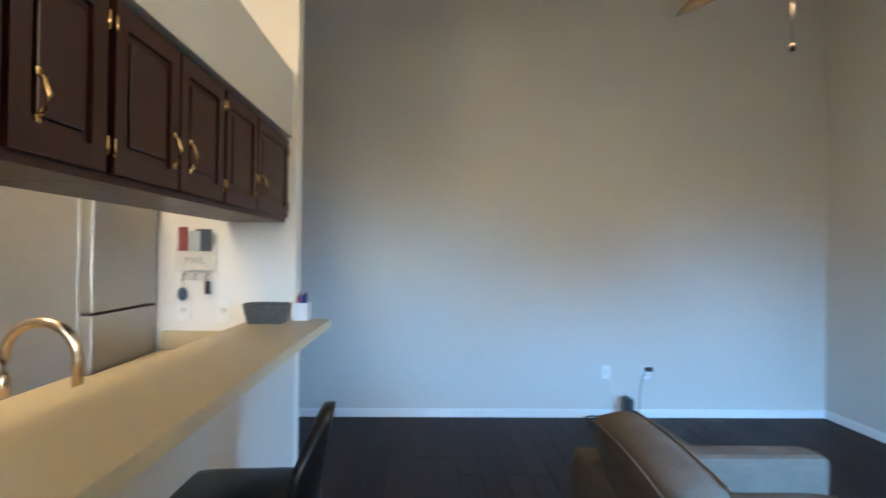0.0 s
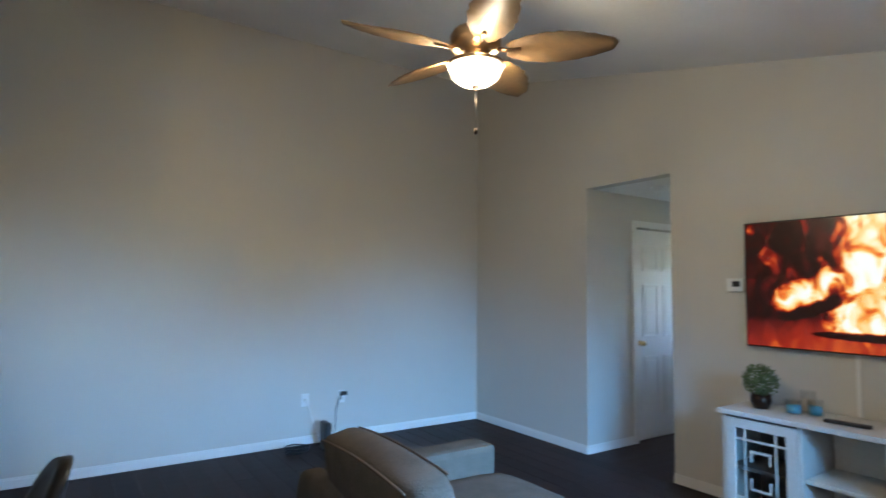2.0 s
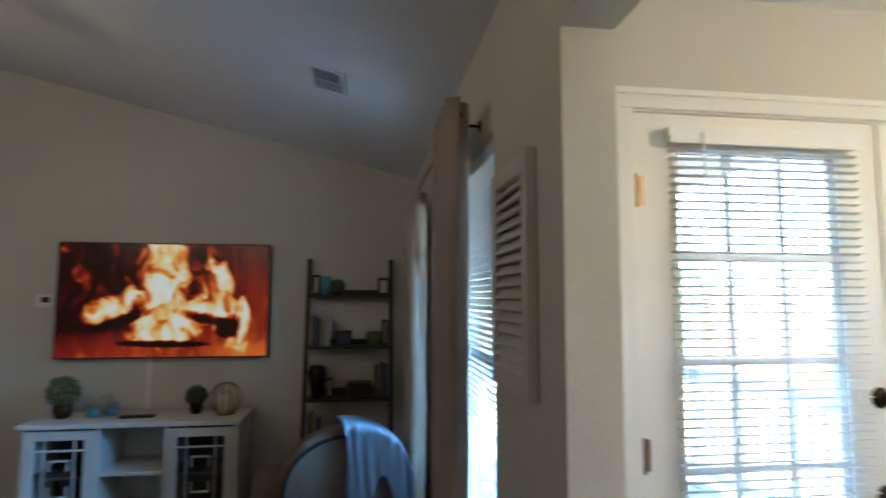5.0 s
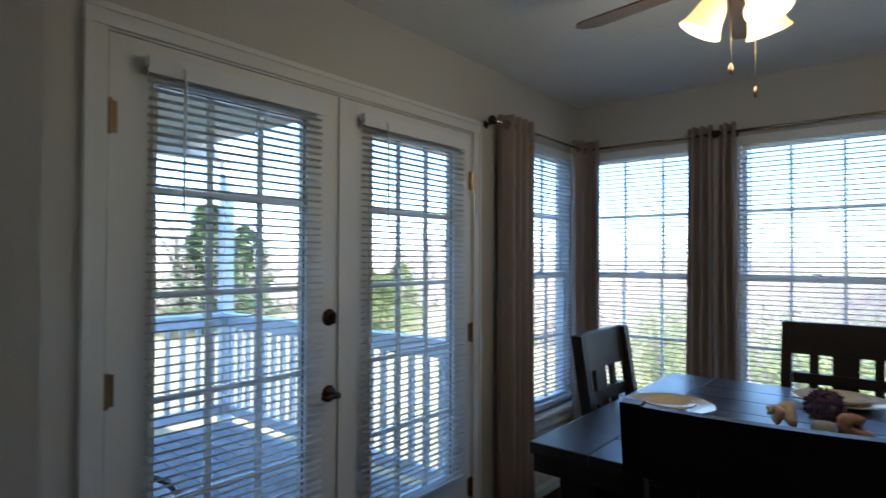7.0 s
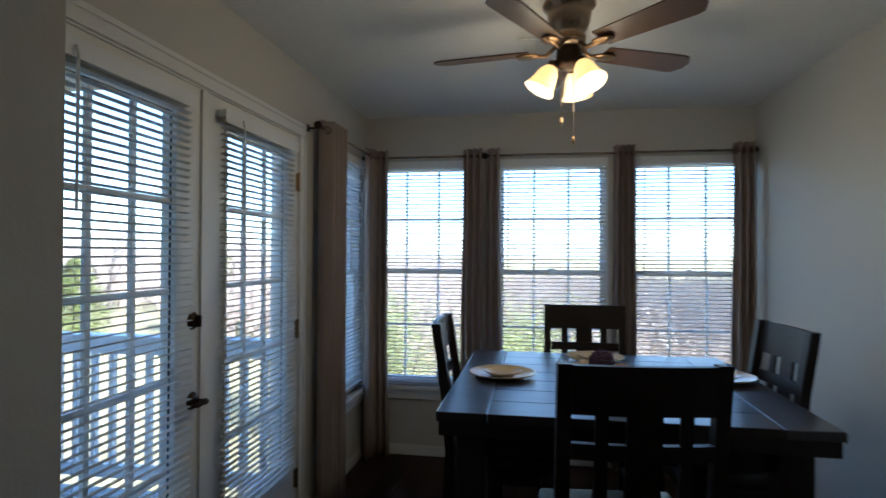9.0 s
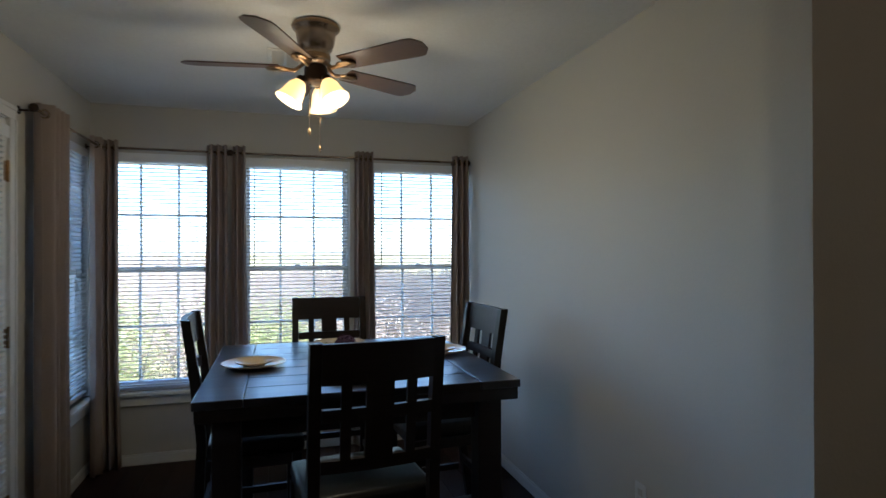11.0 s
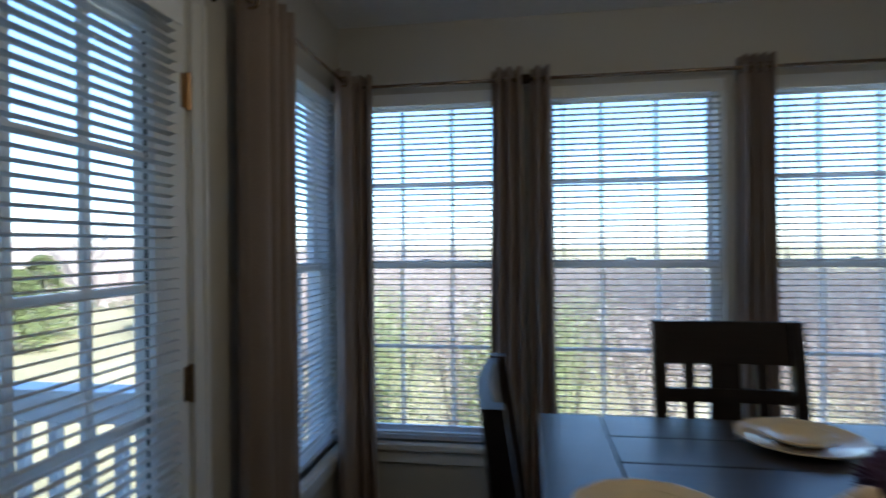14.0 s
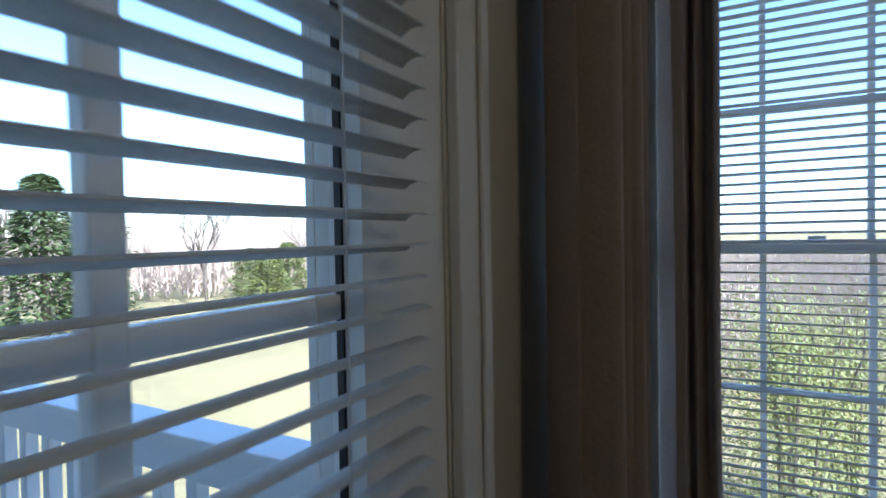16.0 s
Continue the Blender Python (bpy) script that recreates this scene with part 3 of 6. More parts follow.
leaf_l, a0, a1 = french_leaf(2.905, 2.066, "closed white glazed door with dark bronze lever and deadbolt", True)
leaf_r, b0, b1 = french_leaf(1.213, 2.060, "closed white glazed door leaf with brass hinges", False)
bm = bmesh.new()
box(bm, -0.008, 0.0015, 2.046, 2.082, 0.012, 2.068, 0.003)
part("astragal", bm, DOOR_WHITE, leaf_r)
blind(pose(-0.026, 2.493, 2.020, 0, 0, 90), 0.64, 1.675, TILT, "open white slat blind hung on a glazed door", 0.222, 0.0254)
blind(pose(-0.026, 1.640, 2.020, 0, 0, 90), 0.68, 1.675, TILT, "open white slat blind hung on the fixed door leaf", 0.22, 0.0254)
trim = new("trim_door")
structure(trim, "white moulded door casing", "trim")
bm = bmesh.new()
for y0, y1 in ((2.912, 2.972), (1.146, 1.206)):
    box(bm, -0.014, 0.0, y0, y1, 0.0, 2.079, 0.003)
    out = y1 if y0 > 2 else y0
    box(bm, -0.021, -0.0145, min(out, out - 0.018 if y0 > 2 else out + 0.018), max(out, out - 0.018 if y0 > 2 else out + 0.018), 0.0, 2.0785, 0.003)
box(bm, -0.014, 0.0, 1.146, 2.972, 2.0795, 2.140, 0.003)
box(bm, -0.021, -0.0145, 1.146, 2.972, 2.122, 2.142, 0.003)
part("casing", bm, TRIM, trim)
bm = bmesh.new()
for d in ((2.908, 2.93), (1.19, 1.21)):
    box(bm, 0.001, 0.15, d[0], d[1], 0.0, 2.073)
box(bm, 0.001, 0.15, 1.21, 2.908, 2.0735, 2.0845)
part("jamb", bm, TRIM, trim)
block("threshold", (0.0, 0.17, 1.21, 2.908, 0.0005, 0.011), ANTIQUE, trim, 0.002)


# ---- curtains ----
def curtain(m, width, height, folds, material, label, depth=0.045, seed=1, flare=1.15):
    """A grommet panel gathered into folds; top centre at the rod, hanging along -z."""
    ob = thing("curtain", m, label, "curtain", "grommet curtains")
    rng = random.Random(seed)
    bm = bmesh.new()
    cols, rows = folds * 12, 14
    ph = [rng.uniform(-0.5, 0.5) for _ in range(folds + 2)]
    grid = []
    for j in range(rows + 1):
        f = j / rows
        row = []
        for i in range(cols + 1):
            u = i / cols
            k = u * folds
            jit = ph[int(k)] * (1 - k % 1) + ph[int(k) + 1] * (k % 1)
            wob = math.sin(2 * math.pi * k + jit * 0.9 * f + 0.3 * math.sin(3 * f + jit))
            x = (u - 0.5) * width * (1 + (flare - 1) * f) + 0.010 * f * math.sin(5 * f + jit * 4)
            y = depth * (0.85 + 0.3 * f * jit) * wob
            row.append(bm.verts.new((x, y, 0.05 - f * (height + 0.05))))
        grid.append(row)
    for r0, r1 in zip(grid, grid[1:]):
        for i in range(cols):
            bm.faces.new((r0[i], r0[i + 1], r1[i + 1], r1[i]))
    res = bmesh.ops.extrude_face_region(bm, geom=list(bm.faces))
    bmesh.ops.translate(bm, verts=[v for v in res["geom"] if isinstance(v, bmesh.types.BMVert)], vec=(0.0, 0.0025, 0.0))
    part("panel", bm, material, ob, "", True)
    for i in range(folds):
        bm = bmesh.new()
        x = (-0.5 + (i + 0.5) / folds) * width
        lathe(bm, [(0.017, -0.004), (0.024, -0.004), (0.024, 0.004), (0.017, 0.004), (0.017, -0.004)], 16, Matrix.Translation((x, 0, 0)) @ pose(0, 0, 0, 0, 90, 0))
        part("grommet", bm, NICKEL, ob, "metal grommet", True)
    return ob


def rod(p0, p1, wall_dir, label, finial=(True, True)):
    ob = thing("curtain_rod", Matrix.Translation(p0), label, "curtain rod", "curtain rods")
    d = Vector(p1) - Vector(p0)
    bm = bmesh.new()
    tube(bm, [(0, 0, 0), d], 0.008, 10)
    part("pole", bm, PEWTER, ob, "", True)
    u = d.normalized()
    for end, yes, s in ((Vector((0, 0, 0)), finial[0], -1), (d, finial[1], 1)):
        if yes:
            bm = bmesh.new()
            q = u.to_track_quat("Z", "Y").to_matrix().to_4x4()
            lathe(bm, [(0.010, -0.002), (0.014, 0.004), (0.010, 0.008), (0.020, 0.020), (0.023, 0.030), (0.018, 0.042), (0.004, 0.048)], 14, Matrix.Translation(end) @ (q if s > 0 else q @ pose(0, 0, 0, 180)))
            part("finial", bm, BRONZE, ob, "", True)
    for f in (0.035, 0.965):
        bm = bmesh.new()
        a = d * f
        tube(bm, [a, a + Vector(wall_dir)], 0.006, 8)
        q = Vector(wall_dir).to_track_quat("Z", "Y").to_matrix().to_4x4()
        lathe(bm, [(0.001, -0.006), (0.018, -0.005), (0.022, 0.0)], 14, Matrix.Translation(a + Vector(wall_dir)) @ q)
        part("bracket", bm, BRONZE, ob, "", True)
    return ob


ROD_Z = 2.145
rod((-0.10, 0.085, ROD_Z), (-0.86, 0.085, ROD_Z), (0, -0.085, 0), "dark bronze curtain rod above a window", (False, True))
rod((-0.90, 0.085, ROD_Z), (-2.61, 0.085, ROD_Z), (0, -0.085, 0), "long dark bronze curtain rod above two windows", (True, True))
rod((-0.085, 1.12, ROD_Z), (-0.085, 0.05, ROD_Z), (0.085, 0, 0), "dark bronze curtain rod beside the doors", (True, False))
HANG = ROD_Z - 0.02
curtain(pose(-0.145, 0.085, ROD_Z), 0.085, HANG, 2, CURTAIN, "narrow bunched taupe linen curtain in the room corner", 0.04, 3, 1.3)
curtain(pose(-0.80, 0.085, ROD_Z), 0.135, HANG, 3, CURTAIN, "taupe linen grommet curtain hanging between windows", 0.045, 4, 1.2)
curtain(pose(-0.945, 0.085, ROD_Z), 0.085, HANG, 2, CURTAIN, "taupe linen grommet curtain hanging between windows", 0.045, 5, 1.5)
curtain(pose(-1.822, 0.085, ROD_Z), 0.14, HANG, 4, CURTAIN, "taupe linen grommet curtain hanging between windows", 0.045, 6, 1.15)
curtain(pose(-2.575, 0.085, ROD_Z), 0.125, HANG, 3, CURTAIN, "taupe linen grommet curtain beside the blank wall", 0.045, 7, 1.35)
curtain(pose(-0.085, 0.15, ROD_Z, 0, 0, 90), 0.16, HANG, 2, CURTAIN, "taupe linen grommet curtain in the room corner by the window", 0.035, 12, 1.05)
curtain(pose(-0.085, 0.918, ROD_Z, 0, 0, 90), 0.26, HANG, 4, CURTAIN, "taupe linen grommet curtain beside the glazed doors", 0.05, 8, 1.05)
rod((0.30, 3.40, 2.12), (2.25, 3.40, 2.12), (0, -0.10, 0), "dark bronze rod with round finials above the drapes")
curtain(pose(0.445, 3.40, 2.12), 0.46, 2.08, 5, CURTAIN, "taupe linen drape at the living room window", 0.05, 9, 1.1)
curtain(pose(1.75, 3.40, 2.05), 0.55, 2.02, 5, LIT_CURTAIN, "linen drape coloured pale for the daylight on it", 0.05, 10, 1.05)


# ---- dining room ----
def dining_chair(m, label):
    """Counter-height chair: back at local y=0, facing +y, origin on the floor."""
    ob = thing("dining_chair", m, label, "chair", "chairs round the dining table")
    w, seat = 0.46, 0.62
    for s in (-1, 1):
        bm = bmesh.new()
        x = s * (w / 2 - 0.021)
        rows = [(-0.055, 0.0), (0.0, 0.36), (0.012, 0.64), (-0.012, 0.92), (-0.05, 1.165)]
        prev = None
        for (ya, za), (yb, zb) in zip(rows, rows[1:]):
            ring = []
            for y, z in ((ya, za), (yb, zb)):
                ring.append([bm.verts.new((x + a, y + b, z)) for a, b in ((-0.019, -0.017), (0.019, -0.017), (0.019, 0.021), (-0.019, 0.021))])
            for i in range(4):
                bm.faces.new((ring[0][i], ring[0][(i + 1) % 4], ring[1][(i + 1) % 4], ring[1][i]))
            if prev is None:
                bm.faces.new(list(reversed(ring[0])))
            prev = ring[1]
        bm.faces.new(prev)
        bmesh.ops.remove_doubles(bm, verts=bm.verts, dist=0.0005)
        part("back_leg", bm, ESPRESSO, ob)
        bm = bmesh.new()
        box(bm, x - 0.021, x + 0.021, 0.385, 0.427, 0.0, seat - 0.055, 0.003)
        part("front_leg", bm, ESPRESSO, ob)
        block("side_rail", (x - 0.011, x + 0.011, 0.036, 0.384, seat - 0.105, seat - 0.056), ESPRESSO, ob)
        block("side_stretcher", (x - 0.010, x + 0.010, 0.026, 0.384, 0.235, 0.268), ESPRESSO, ob)
    a = w / 2 - 0.042
    block("front_rail", (-a, a, 0.395, 0.417, seat - 0.105, seat - 0.056), ESPRESSO, ob)
    block("foot_rest", (-a, a, 0.393, 0.419, 0.185, 0.225), ESPRESSO, ob)
    block("back_stretcher", (-a, a, 0.006, 0.026, 0.29, 0.325), ESPRESSO, ob)
    bm = bmesh.new()
    box(bm, -w / 2 + 0.002, w / 2 - 0.002, 0.034, 0.44, seat - 0.054, seat + 0.012, 0.02)
    for v in bm.verts:
        if v.co.z > seat:
            v.co.z += 0.012 * (1 - (v.co.x / (w / 2)) ** 2)
    part("seat", bm, LEATHER, ob, "black padded leather seat", True)

    def bowed(x0, x1, z0, z1, th, n=10):
        bm = bmesh.new()
        rings = []
        for i in range(n + 1):
            x = x0 + (x1 - x0) * i / n
            ring = []
            for t_, z in ((0, z0), (th, z0), (th, z1), (0, z1)):
                base = 0.012 - (z - 0.64) * 0.118 if z > 0.64 else 0.012
                bow = -0.020 * (1 - (x / (w / 2)) ** 2)
                ring.append(bm.verts.new((x, base + bow + t_ - 0.012, z)))
            rings.append(ring)
        for p, q in zip(rings, rings[1:]):
            for k in range(4):
                bm.faces.new((p[k], p[(k + 1) % 4], q[(k + 1) % 4], q[k]))
        bm.faces.new(list(reversed(rings[0])))
        bm.faces.new(rings[-1])
        return bm

    part("crest_rail", bowed(-a - 0.002, a + 0.002, 1.028, 1.162, 0.024), ESPRESSO, ob)
    part("middle_rail", bowed(-a, a, 0.905, 0.948, 0.022), ESPRESSO, ob)
    part("lower_rail", bowed(-a, a, 0.735, 0.778, 0.022), ESPRESSO, ob)
    for x0, x1 in ((-0.128, -0.094), (-0.047, 0.047), (0.094, 0.128)):
        part("slat", bowed(x0, x1, 0.776, 1.030, 0.014, 3), ESPRESSO, ob)
    return ob


chair = dining_chair(pose(-1.517, 0.69, 0), "dark espresso wooden counter chair against the windows")
for m, lab in ((pose(-1.522, 2.395, 0, 0, 0, 186), "dark espresso wooden counter chair with its back to the room"),
               (pose(-0.873, 1.49, 0, 0, 0, 92), "dark espresso wooden counter chair beside the glazed doors"),
               (pose(-2.217, 1.47, 0, 0, 0, -86), "dark espresso wooden counter chair beside the blank wall")):
    copy_thing(chair, m)["label"] = lab

TX0, TX1, TY0, TY1, TZ = -2.155, -0.915, 0.935, 2.165, 0.932
table = thing("dining_table", pose(0, 0, 0), "square dark espresso counter-height dining table with planked top", "table")
for x0, x1 in ((TX0, TX0 + 0.17), (TX1 - 0.17, TX1)):
    block("end_board", (x0, x1, TY0, TY1, TZ - 0.032, TZ), ESPRESSO_TOP, table, 0.004)
n_planks = 7
pw = (TY1 - TY0) / n_planks
for i in range(n_planks):
    block("plank", (TX0 + 0.1725, TX1 - 0.1725, TY0 + i * pw + 0.001, TY0 + (i + 1) * pw - 0.001, TZ - 0.032, TZ - 0.0006), ESPRESSO_TOP, table, 0.003)
bm = bmesh.new()
box(bm, TX0 + 0.008, TX1 - 0.008, TY0 + 0.008, TY0 + 0.06, TZ - 0.082, TZ - 0.0325, 0.004)
box(bm, TX0 + 0.008, TX1 - 0.008, TY1 - 0.06, TY1 - 0.008, TZ - 0.082, TZ - 0.0325, 0.004)
box(bm, TX0 + 0.008, TX0 + 0.06, TY0 + 0.06, TY1 - 0.06, TZ - 0.082, TZ - 0.0325, 0.004)
box(bm, TX1 - 0.06, TX1 - 0.008, TY0 + 0.06, TY1 - 0.06, TZ - 0.082, TZ - 0.0325, 0.004)
part("edge_band", bm, ESPRESSO, table)
bm = bmesh.new()
box(bm, TX0 + 0.11, TX1 - 0.11, TY0 + 0.11, TY0 + 0.13, TZ - 0.17, TZ - 0.0825)
box(bm, TX0 + 0.11, TX1 - 0.11, TY1 - 0.13, TY1 - 0.11, TZ - 0.17, TZ - 0.0825)
box(bm, TX0 + 0.11, TX0 + 0.13, TY0 + 0.13, TY1 - 0.13, TZ - 0.17, TZ - 0.0825)
box(bm, TX1 - 0.13, TX1 - 0.11, TY0 + 0.13, TY1 - 0.13, TZ - 0.17, TZ - 0.0825)
part("apron", bm, ESPRESSO, table)
for x in (TX0 + 0.11, TX1 - 0.11):
    for y in (TY0 + 0.11, TY1 - 0.11):
        bm = bmesh.new()
        box(bm, x - 0.05, x + 0.05, y - 0.05, y + 0.05, 0.0, TZ - 0.0335, 0.006)
        part("leg", bm, ESPRESSO, table)


def plate(name, m, radius, label, lip):
    bm = bmesh.new()
    steps = 48
    prof = [(0.02, 0.004), (0.55, 0.004), (0.66, 0.010), (0.97, 0.019), (1.0, 0.021), (0.985, 0.016), (0.66, 0.004), (0.55, 0.0), (0.02, 0.0)]
    verts = lathe(bm, [(r * radius, z) for r, z in prof], steps, None, True)
    for v in verts:
        r = math.hypot(v.co.x, v.co.y) / radius
        if r > 0.75:
            a = math.atan2(v.co.y, v.co.x)
            k = 1 + lip * (r - 0.75) * 4 * math.cos(12 * a)
            v.co.x, v.co.y = v.co.x * k, v.co.y * k
    ob = part(name, bm, PLATE, None, "", True)
    ob.matrix_basis = m
    return tagged(ob, label, "plate", "place settings on the dining table")


for x, y in ((-1.10, 1.57), (-1.532, 1.115), (-2.005, 1.475), (-1.53, 1.93)):
    plate("dinner_plate", pose(x, y, TZ + 0.0005), 0.143, "cream scalloped dinner plate on the dark table", 0.012)
    plate("salad_plate", pose(x, y, TZ + 0.0055, 0, 0, 11), 0.082, "small cream plate stacked on a dinner plate", 0.01)

cx, cy = -1.52, 1.53
bm = bmesh.new()
rng = random.Random(5)
bmesh.ops.create_icosphere(bm, subdivisions=2, radius=0.052)
for v in list(bm.verts):
    v.co *= 1 + rng.uniform(-0.03, 0.03)
for k in range(260):
    d = Vector((rng.gauss(0, 1), rng.gauss(0, 1), rng.gauss(0, 1))).normalized()
    s = d.orthogonal().normalized() * 0.003
    q = d.cross(s)
    a = d * 0.050
    vs = [bm.verts.new(a + s), bm.verts.new(a - s * 0.5 + q), bm.verts.new(a - s * 0.5 - q), bm.verts.new(d * rng.uniform(0.058, 0.064))]
    for f in ((0, 1, 3), (1, 2, 3), (2, 0, 3)):
        bm.faces.new([vs[i] for i in f])
orb = part("decorative_ball", bm, PURPLE)
orb.matrix_basis = pose(cx - 0.005, cy - 0.05, TZ + 0.0605)
tagged(orb, "dark purple bristly decorative ball on the table", "ornament")
jar = thing("sand_jar", pose(cx - 0.012, cy + 0.052, TZ + 0.0005) @ Matrix.Scale(1.2, 4), "small glass jar half full of sand", "jar")
bm = bmesh.new()
lathe(bm, [(0.001, 0.0), (0.026, 0.0), (0.028, 0.004), (0.028, 0.045), (0.020, 0.056), (0.0195, 0.066), (0.022, 0.068), (0.022, 0.072), (0.0185, 0.073)], 20)
part("glass", bm, GLASS, jar, "", True)
bm = bmesh.new()
lathe(bm, [(0.001, 0.001), (0.0255, 0.001), (0.0265, 0.005), (0.0265, 0.030), (0.001, 0.032)], 18)
part("sand", bm, SALT, jar, "grey sand", True)


def seashell(m, material, label, seed):
    """A whorled shell with knobs along its shoulder."""
    r_ = random.Random(seed)
    bm = bmesh.new()
    rings = []
    for i in range(40):
        f = i / 39
        a = f * 5.2 * math.pi
        R, r = 0.030 * (1 - f) ** 1.2, 0.024 * (1 - f) ** 0.9 + 0.0015
        c = Vector((R * math.cos(a), R * math.sin(a), 0.085 * f))
        out = Vector((math.cos(a), math.sin(a), 0))
        knob = 1 + 0.75 * max(0, math.cos(a * 3.5)) + r_.uniform(-0.04, 0.04)
        rings.append([bm.verts.new(c + out * (r * knob * math.cos(2 * math.pi * k / 10)) + Vector((0, 0, r * math.sin(2 * math.pi * k / 10)))) for k in range(10)])
    for p, q in zip(rings, rings[1:]):
        for k in range(10):
            bm.faces.new((p[k], p[(k + 1) % 10], q[(k + 1) % 10], q[k]))
    bm.faces.new(list(reversed(rings[0])))
    bm.faces.new(rings[-1])
    ob = part("seashell", bm, material, None, "", True)
    ob.matrix_basis = m
    return tagged(ob, label, "seashell")


seashell(pose(cx + 0.085, cy + 0.03, TZ + 0.034, 65, 20, 120) @ Matrix.Scale(0.78, 4), SHELL, "pale knobbly seashell beside a glass jar", 2)
seashell(pose(cx - 0.08, cy + 0.045, TZ + 0.034, -70, 15, 200) @ Matrix.Scale(0.78, 4), SHELL_PINK, "brown whorled seashell beside a glass jar", 3)


def bell_shade(bm, m):
    lathe(bm, [(0.020, 0.0), (0.026, -0.006), (0.040, -0.030), (0.047, -0.062), (0.054, -0.088), (0.064, -0.106), (0.061, -0.107), (0.050, -0.088), (0.042, -0.06), (0.034, -0.03), (0.018, -0.004)], 24, m)


def dining_fan():
    ob = thing("ceiling_fan", pose(-1.368, 1.738, CEIL - 0.03), "bronze flush-mount ceiling fan with three lit frosted shades", "ceiling fan")
    bm = bmesh.new()
    lathe(bm, [(0.001, 0.03), (0.099, 0.03), (0.102, 0.024), (0.100, 0.006), (0.088, 0.0), (0.086, -0.02), (0.080, -0.055), (0.070, -0.082), (0.058, -0.095), (0.062, -0.103), (0.062, -0.135), (0.05, -0.15), (0.001, -0.15)], 32)
    part("motor_housing", bm, PEWTER, ob, "shiny brushed bronze motor housing", True)
    bm = bmesh.new()
    lathe(bm, [(0.1015, 0.022), (0.1045, 0.019), (0.1045, 0.012), (0.101, 0.009)], 32)
    part("band", bm, ANTIQUE, ob, "", True)
    bm = bmesh.new()
    lathe(bm, [(0.061, -0.106), (0.065, -0.109), (0.065, -0.126), (0.061, -0.129)], 32)
    part("band", bm, ANTIQUE, ob, "", True)
    bm = bmesh.new()
    lathe(bm, [(0.04, -0.148), (0.05, -0.165), (0.052, -0.215), (0.04, -0.232), (0.02, -0.24), (0.001, -0.242)], 24)
    part("light_hub", bm, BRONZE, ob, "", True)
    zb = -0.162
    for k in range(5):
        a = radians(-9 + 72 * k)
        turn = pose(0, 0, 0, 0, 0, -9 + 72 * k)
        bm = bmesh.new()
        tube(bm, [(0.05, 0, -0.14), (0.09, 0, zb - 0.012), (0.14, 0, zb - 0.008), (0.2, 0, zb - 0.006)], 0.009, 8)
        lathe(bm, [(0.014, -0.004), (0.036, -0.004), (0.036, 0.003), (0.014, 0.003), (0.014, -0.004)], 18, Matrix.Translation((0.165, 0, zb - 0.008)) @ Matrix.Diagonal((1.35, 0.9, 1, 1)))
        bmesh.ops.transform(bm, matrix=turn, verts=bm.verts)
        iron = part("blade_iron", bm, ANTIQUE, ob, "antique brass blade bracket", True)
        bm = bmesh.new()
        prof = []
        for i in range(15):
            f = i / 14
            x = 0.155 + 0.405 * f
            half = 0.052 + 0.016 * f
            if f > 0.86:
                half *= math.sqrt(max(0.02, 1 - ((f - 0.86) / 0.15) ** 2))
            prof.append((x, half))
        top = [bm.verts.new((x, h, zb)) for x, h in prof] + [bm.verts.new((x, -h, zb)) for x, h in reversed(prof)]
        face = bm.faces.new(top)
        res = bmesh.ops.extrude_face_region(bm, geom=[face])
        bmesh.ops.translate(bm, verts=[v for v in res["geom"] if isinstance(v, bmesh.types.BMVert)], vec=(0, 0, 0.006))
        bmesh.ops.transform(bm, matrix=turn @ Matrix.Translation((0, 0, zb)) @ pose(0, 0, 0, -11, 0, 0) @ Matrix.Translation((0, 0, -zb)), verts=bm.verts)
        part("blade", bm, BLADE, ob, "dark walnut blade")
    for k in range(3):
        az = 10 + 120 * k
        d = Vector((math.cos(radians(az)), math.sin(radians(az)), 0))
        bm = bmesh.new()
        tube(bm, [d * 0.03 + Vector((0, 0, -0.207)), d * 0.052 + Vector((0, 0, -0.207)), d * 0.064 + Vector((0, 0, -0.217))], 0.009, 8)
        lathe(bm, [(0.001, 0.012), (0.020, 0.010), (0.024, -0.012), (0.020, -0.016)], 16, Matrix.Translation(d * 0.064 + Vector((0, 0, -0.219))) @ pose(0, 0, 0, 0, 0, az) @ pose(0, 0, 0, 0, -30, 0))
        part("lamp_arm", bm, BRONZE, ob, "", True)
        bm = bmesh.new()
        bell_shade(bm, Matrix.Translation(d * 0.066 + Vector((0, 0, -0.227))) @ pose(0, 0, 0, 0, 0, az) @ pose(0, 0, 0, 0, -30, 0))
        part("shade", bm, BULB, ob, "lit frosted glass bell shade", True)
        p = Vector((-1.368, 1.738, CEIL)) + d * 0.12 + Vector((0, 0, -0.385))
        point_lamp("fan_bulb", p, DINING_W, WARM, 0.1)
    for dx, dy, ln in ((0.03, 0.035, 0.20), (-0.02, -0.03, 0.26)):
        bm = bmesh.new()
        tube(bm, [(dx, dy, -0.234), (dx, dy, -0.234 - ln)], 0.0013, 5)
        lathe(bm, [(0.001, 0.0), (0.005, -0.006), (0.007, -0.02), (0.004, -0.032), (0.001, -0.034)], 10, Matrix.Translation((dx, dy, -0.234 - ln)))
        part("pull_chain", bm, ANTIQUE, ob, "thin pull chain", True)


DINING_W, LIVING_W, KITCHEN_W = 0.6, 1.0, 0.95
dining_fan()


